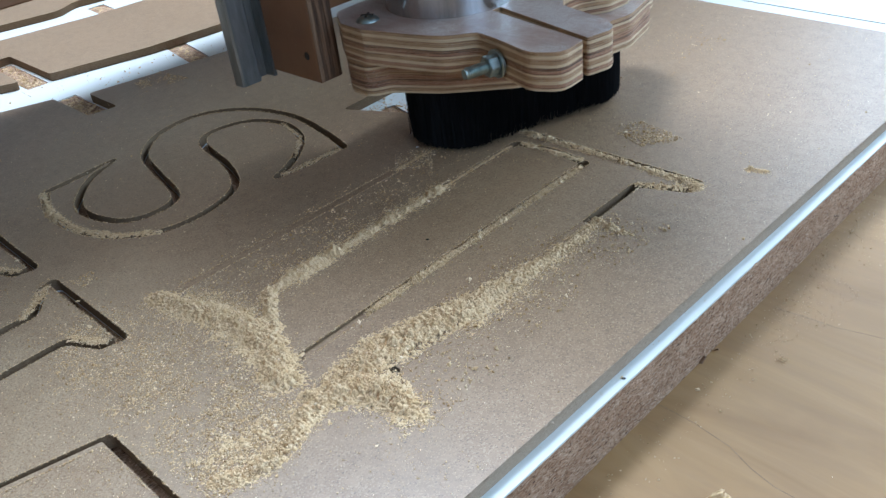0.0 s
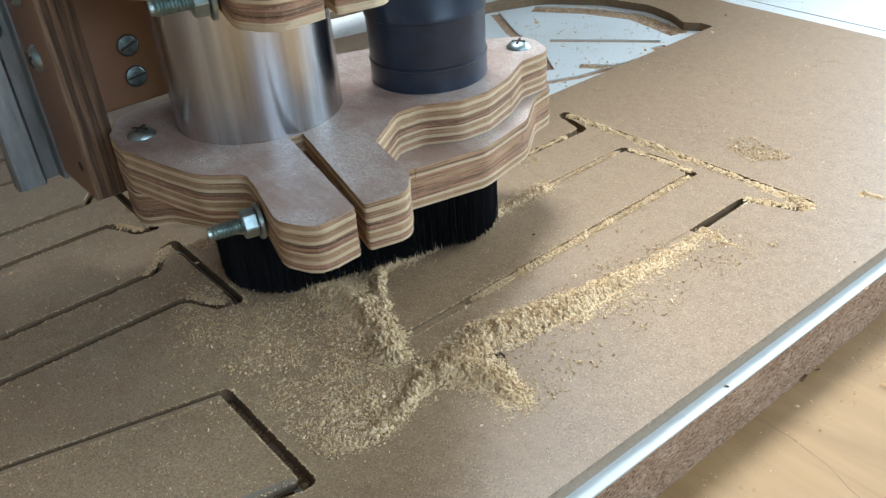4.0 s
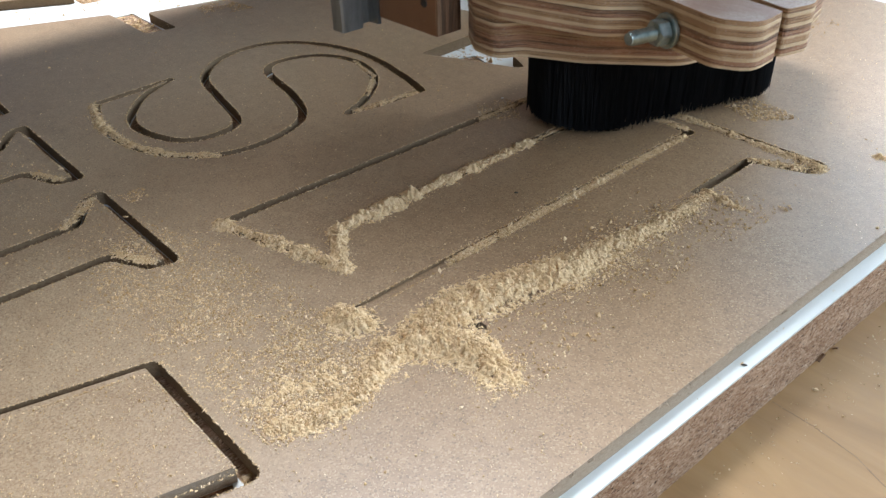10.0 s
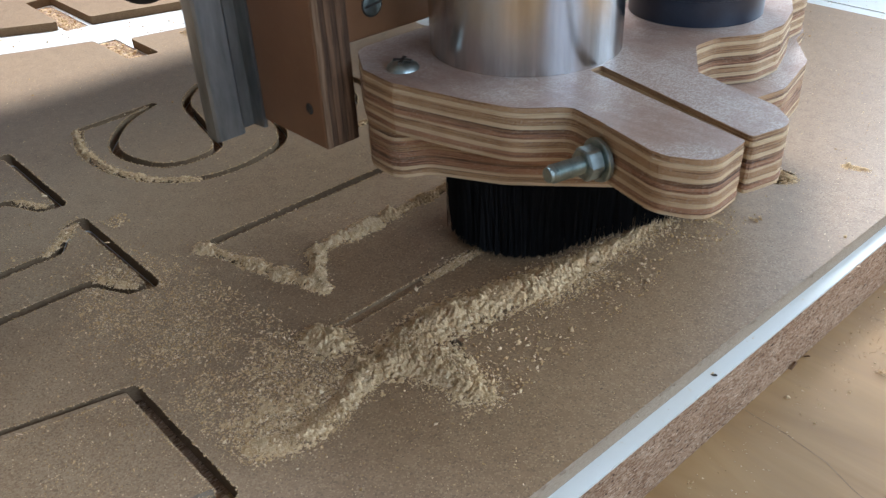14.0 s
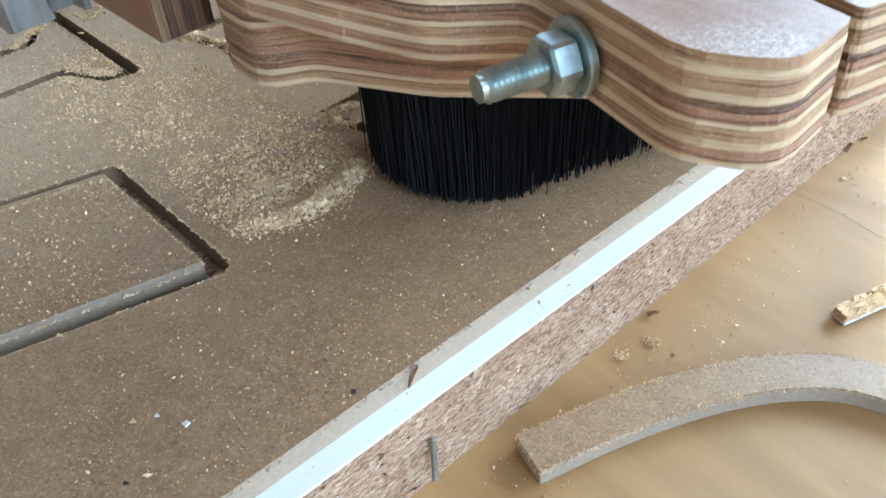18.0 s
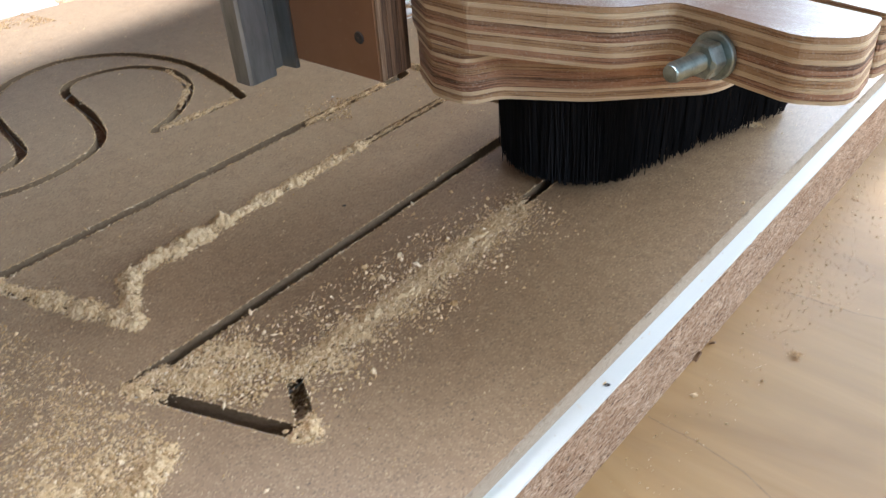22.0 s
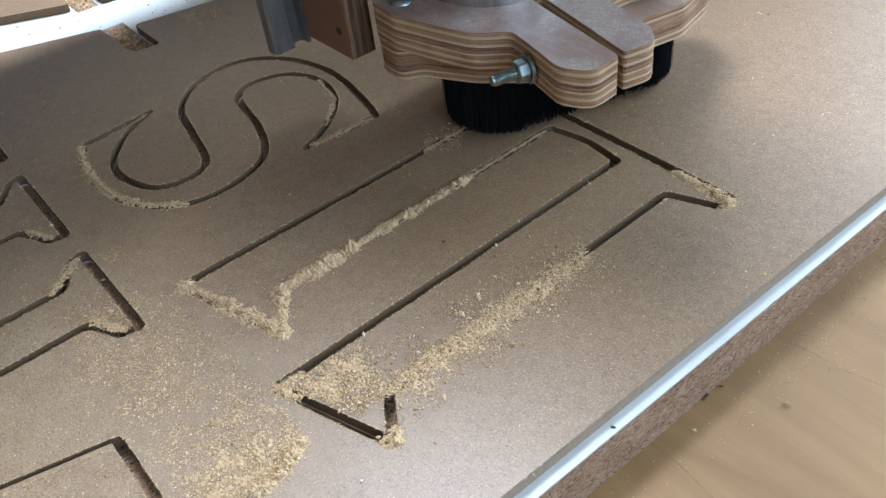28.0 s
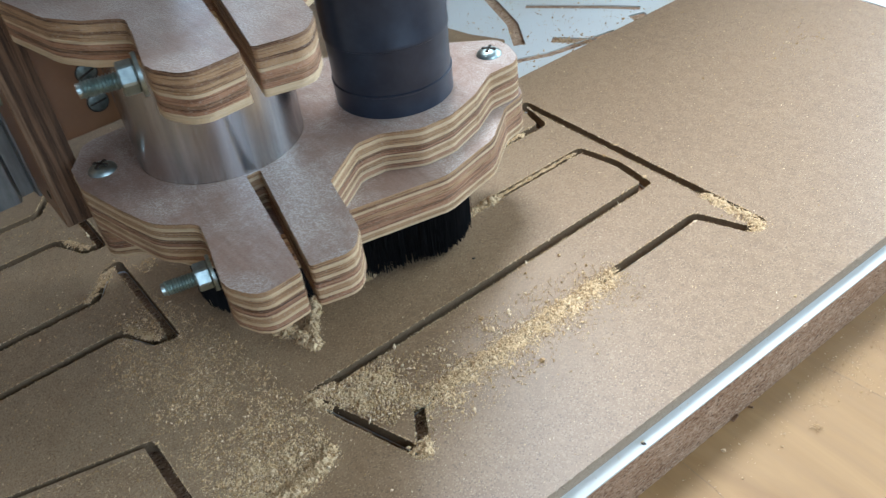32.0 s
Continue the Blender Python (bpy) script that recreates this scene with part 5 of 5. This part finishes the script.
# ================= small things on the table and the edge =================
arc_mid = curve_loop([(15, -107), (22.5, -84), (32, -63), (43, -47), (56, -37), (78, -32), (102, -36), (122, -50), (122, -50)], (0, 8), 6)[:48]
arc_loop = lane([(x / MM, y / MM) for x, y in arc_mid], 5.2)
ob = link_mesh("curved_offcut", prism(arc_loop, TABLE + 0.0002, TABLE + 0.0050, side=1), ["mdf_face", "mdf_edge"])
tagged(ob, "curved strip of brown MDF lying on the table", "offcut")
stick = empty("broken_offcut", "short torn chipboard stick with white underside", "offcut")
rs = random.Random(3)
bm = box(bmesh.new(), (-0.0085, -0.0022, 0.0008), (0.0085, 0.0018, 0.0034))
bmesh.ops.subdivide_edges(bm, edges=bm.edges[:], cuts=9, use_grid_fill=True)
for vtx in bm.verts:
    vtx.co += Vector((rs.uniform(-1, 1), rs.uniform(-1, 1), rs.uniform(-1, 1))) * 0.0006
part("torn_core", bm, "sawdust", stick)
part("white_face", soft_box((-0.0086, -0.0024, 0.0), (0.0086, 0.0014, 0.0008), 0.0002, 1), "melamine", stick)
stick.matrix_world = pose(0.0437, -0.0116, TABLE + 0.0003, 0, 0, 72)
pin = tagged(link_mesh("steel_pin", lathe([(0.0001, 0), (0.0007, 0.0003), (0.0007, 0.0105), (0.0001, 0.0108)], 12), "zinc"), "small bright steel pin stuck in the board edge", "pin")
pin.matrix_world = Matrix.Translation((0.0030, -0.1235, -0.0170)) @ Vector((0.22, -0.22, -0.95)).to_track_quat("Z", "Y").to_matrix().to_4x4()
for k, (x, y, z, rz, sc, lean) in enumerate(((-0.0023, -0.1222, -0.0032, 40, 1.7, -72), (0.0068, 0.0525, -0.0305, 80, 0.9, -30), (0.0066, -0.0500, -0.0310, 20, 0.8, -30), (0.0075, 0.0620, TABLE + 0.0004, 10, 0.6, -30))):
    bm = soft_box((-0.0021 * sc, -0.0005, 0.0), (0.0021 * sc, 0.0005, 0.0008), 0.0002, 1)
    for vtx in bm.verts:
        vtx.co += Vector((rs.uniform(-1, 1), rs.uniform(-1, 1), rs.uniform(-1, 1))) * 0.0003
    ob = tagged(link_mesh("wood_splinter", bm, "veneer_dark"), "dark torn wood splinter at the board edge", "splinter", "splinters on the board edge")
    ob.matrix_world = pose(x, y, z, 0, lean, rz)
# a dark disc on the skin gives the shade of the nail hole
spot = tagged(link_mesh("nail_hole", lathe([(0.0001, 0.00006), (0.0007, 0.00006), (0.0008, 0.0)], 14), "dark_mark"), "dark disc for a tiny hole in the white ledge", "hole")
spot.matrix_world = pose(0.0026, 0.0022, SKIN + 0.0002, 0, 0, 30) @ Matrix.Diagonal((1.25, 0.8, 1, 1))
rng = np.random.default_rng(77)
for k, (x, y) in enumerate(((9.5, -67), (12, -58), (30, 72))):
    n = 60
    pts = np.column_stack([x + rng.normal(0, 1.0, n), y + rng.normal(0, 1.0, n), TABLE / MM + 0.3 + np.abs(rng.normal(0, 0.45, n))])
    v, f = crumb_mesh(pts * MM, np.exp(rng.normal(-1.3, 0.35, n)) * MM, rng)
    dust_object("sawdust_crumb", v, f.tolist(), "clump of pale sawdust on the plywood table", "crumbs on the table", (x * MM, y * MM))

# frayed pale fibres on the strip and along the near edge of the sheet
pl, sz = [], []
for (ax, ay), (bx, by) in zip(arc_loop, arc_loop[1:] + arc_loop[:1]):
    for t in rng.uniform(0, 1, rng.poisson(math.hypot(bx - ax, by - ay) * 9000)):
        pl.append((ax + (bx - ax) * t + rng.normal(0, 0.00035), ay + (by - ay) * t + rng.normal(0, 0.00035), TABLE + 0.0049 + rng.normal(-0.0002, 0.0003)))
        sz.append(MM * math.exp(rng.normal(-2.3, 0.4)))
v, f = crumb_mesh(np.array(pl), sz, rng, 0.8, 8.0)
dust_object("torn_fibres", v, f.tolist(), "pale frayed fibres round the curved strip")
pl, sz = [], []
for t in rng.uniform(0, 1, 2600):
    y = -0.45 + 0.79 * t
    pl.append((-0.014 + 0.021 * (y + 0.62) / 0.969 + rng.normal(0, 0.00022), y, rng.uniform(-0.0012, 0.0001)))
    sz.append(MM * math.exp(rng.normal(-1.6, 0.4)))
v, f = crumb_mesh(np.array(pl), sz, rng, 0.5, 2.6)
dust_object("torn_fibres", v, f.tolist(), "pale furry fibres along the cut edge of the sheet", mat="mdf_edge")

# flakes that stand proud under the white skin and along the foot of the board
pl, sz = [], []
for t in rng.uniform(0, 1, 5200):
    y = -0.30 + 0.66 * t
    x = -0.008 + 0.022 * (y + 0.64) / 1.112
    z = rng.choice((SKIN - 0.0010 - abs(rng.normal(0, 0.0005)), rng.uniform(TABLE + 0.0004, SKIN - 0.001)), p=(0.3, 0.7))
    pl.append((x + rng.uniform(-0.0002, 0.00008), y, z))
    sz.append(MM * math.exp(rng.normal(-1.35, 0.45)))
v, f = crumb_mesh(np.array(pl), sz, rng, 0.5, 1.4)
v.reshape(-1, 6, 3)[:, :, 1] += (v.reshape(-1, 6, 3)[:, :, 1] - np.array(pl)[:, None, 1]) * 1.2
dust_object("edge_flakes", v, f.tolist(), "rough wood flakes along the chipboard edge", mat="chipboard")

# the split in the chipboard edge, its inner shade drawn as dark strips
bm = bmesh.new()
rs = random.Random(12)
z, y = -0.0085, 0.0528
while z > -0.0305:
    z2 = z - rs.uniform(0.0012, 0.0026)
    y2 = 0.0528 + rs.uniform(-0.0009, 0.0009)
    w = rs.uniform(0.0003, 0.0008)
    x = 0.00566
    vs = [bm.verts.new(p) for p in ((x, y - w, z), (x, y + w, z), (x, y2 + w, z2), (x, y2 - w, z2))]
    bm.faces.new(vs)
    vb = [bm.verts.new((v.co.x - 0.001, v.co.y, v.co.z)) for v in vs]
    for k in range(4):
        bm.faces.new((vs[k], vb[k], vb[(k + 1) % 4], vs[(k + 1) % 4]))
    z, y = z2, y2
part("edge_split", bm, "dark_mark", core, "dark strips for the split in the chipboard edge")

# white flakes and dark specks lying on the sheet
rs = random.Random(41)
for x, y, r, mt in ((-22.9, -162.1, 1.0, "melamine"), (-31.0, -169.3, 0.9, "sawdust"), (-28.8, -165.2, 0.8, "melamine"), (-182, 84, 1.1, "melamine"), (-205, -101, 1.2, "sawdust"), (-5.8, -134.9, 0.8, "dark_mark"), (-19, -177, 0.7, "dark_mark"), (-112, 21, 0.7, "dark_mark")):
    n = rs.choice((3, 4, 5))
    loop = [(r * MM * rs.uniform(0.6, 1.1) * math.cos(2 * math.pi * k / n), r * MM * rs.uniform(0.5, 1.0) * math.sin(2 * math.pi * k / n)) for k in range(n)]
    look_of = {"melamine": "small white melamine flake on the brown sheet", "sawdust": "pale curled shaving on the brown sheet", "dark_mark": "dark wood speck on the brown sheet"}[mt]
    ob = tagged(link_mesh("flake", prism(loop, 0.0, 0.0004), mt), look_of, "flake", "flakes on the sheet")
    ob.matrix_world = pose(x * MM, y * MM, 0.0003, rs.uniform(-12, 12), rs.uniform(-12, 12), rs.uniform(0, 180))

# long faint grain lines across the table
for pts in ([(6, 22.2), (21, 21.5), (36, 18.9), (46.6, 14.1), (56, 11.5), (68, 11.0), (90, 4)], [(12.9, 101.1), (24.6, 102.4), (38.3, 103.1), (56.1, 107.1), (84, 110)]):
    part("ply_grain_line", prism(lane(pts, 0.22), TABLE + 0.00001, TABLE + 0.00004), "grain_line", table, "faint brown grain line in the plywood")
sprinkle([(-158, 72), (-176, 88), (-190, 74), (-172, 58)], 900, GRAINS, 36, -1.5)

# golden crumbs laid in the scored tracks, giving their floors a sunlit tone
for k, (a, c) in enumerate((((-580, 14), (-516, 13)), ((-464, 13), (-408, 12)), ((-556, -81), (-500, -91)), ((-490, 117), (-428, 107)), ((-466, 209), (-414, 201)), ((-686, 19), (-644, 13)), ((-672, 140), (-632, 136)), ((-712, -97), (-684, -103)))):
    ob = heap([(*a, 8.5, 1.15), (*c, 8.5, 1.15)], "golden crumbs laid for the sunlit floor of the scored tracks", 260 + k, 5, res=0.7, base=0.0, width=1.0, cover=True, name="sunlit_track_crumbs")
    ob.location.z = SKIN - 0.0016

# torn brown fibre left in the emptied strokes and dust on the far board
TORN = "torn golden fibres and dust on the scored board"
for k, (area, n) in enumerate((([(-586, 6), (-512, 5), (-512, 23), (-586, 23)], 520), ([(-466, 4), (-404, 4), (-404, 20), (-466, 20)], 520), ([(-560, -70), (-492, -82), (-496, -102), (-566, -90)], 420),
                               ([(-372, 272), (-330, 294), (-288, 304), (-240, 292), (-236, 306), (-290, 320), (-352, 306)], 900), ([(-258, 108), (-212, 120), (-222, 132), (-256, 132)], 420), ([(-254, 200), (-224, 214), (-224, 230), (-250, 220)], 260))):
    sprinkle(area, n, TORN, 160 + k, -0.95, 0.5, low=-6.2, name="torn_dust")
sprinkle([(-66, -129.5), (-55, -129.5), (-56, -139), (-62, -139)], 420, TORN, 180, -1.0, 0.5, low=-7.0, name="torn_dust")
sprinkle([(-300, 388), (-2, 368), (4, 440), (-300, 460)], 420, "white dust specks on the far melamine board", 170, -1.5, low=-6.0)


# ================= motion =================
def motions():
    rows = [(t, x * MM, y * MM) for t, x, y in HEAD]
    walk(head, [(t, pose(x, y, 0)) for t, x, y in rows])
    walk(beam, [(t, pose(x, 0, 0)) for t, x, y in rows])
    inlet = Vector((0.022, 0.070, 0.52))

    def at(t, height):
        """The mouth of the pipe at a time, at a height over the sheet."""
        x, y = (float(np.interp(t, [r[0] for r in rows], [r[k] for r in rows])) for k in (1, 2))
        return Matrix.Translation((x + inlet.x, y + inlet.y, height))

    for ob, tv in taken:
        rest = ob.matrix_basis.copy()
        path = [(0.0, rest), (tv - 0.12, rest), (tv + 0.02, at(tv + 0.02, 0.012)), (tv + 0.16, at(tv + 0.16, 0.5))]
        walk(ob, path + [(t, at(t, inlet.z)) for t, x, y in rows if t > tv + 0.3])
    for ob, tv in laid:
        rest = Matrix.Translation(ob.location)
        path = [(t, at(t, inlet.z)) for t, x, y in rows if t < tv - 0.3]
        walk(ob, path + [(tv - 0.16, at(tv - 0.16, 0.5)), (tv - 0.02, at(tv - 0.02, 0.012)), (tv + 0.12, rest), (32.0, rest)])


motions()
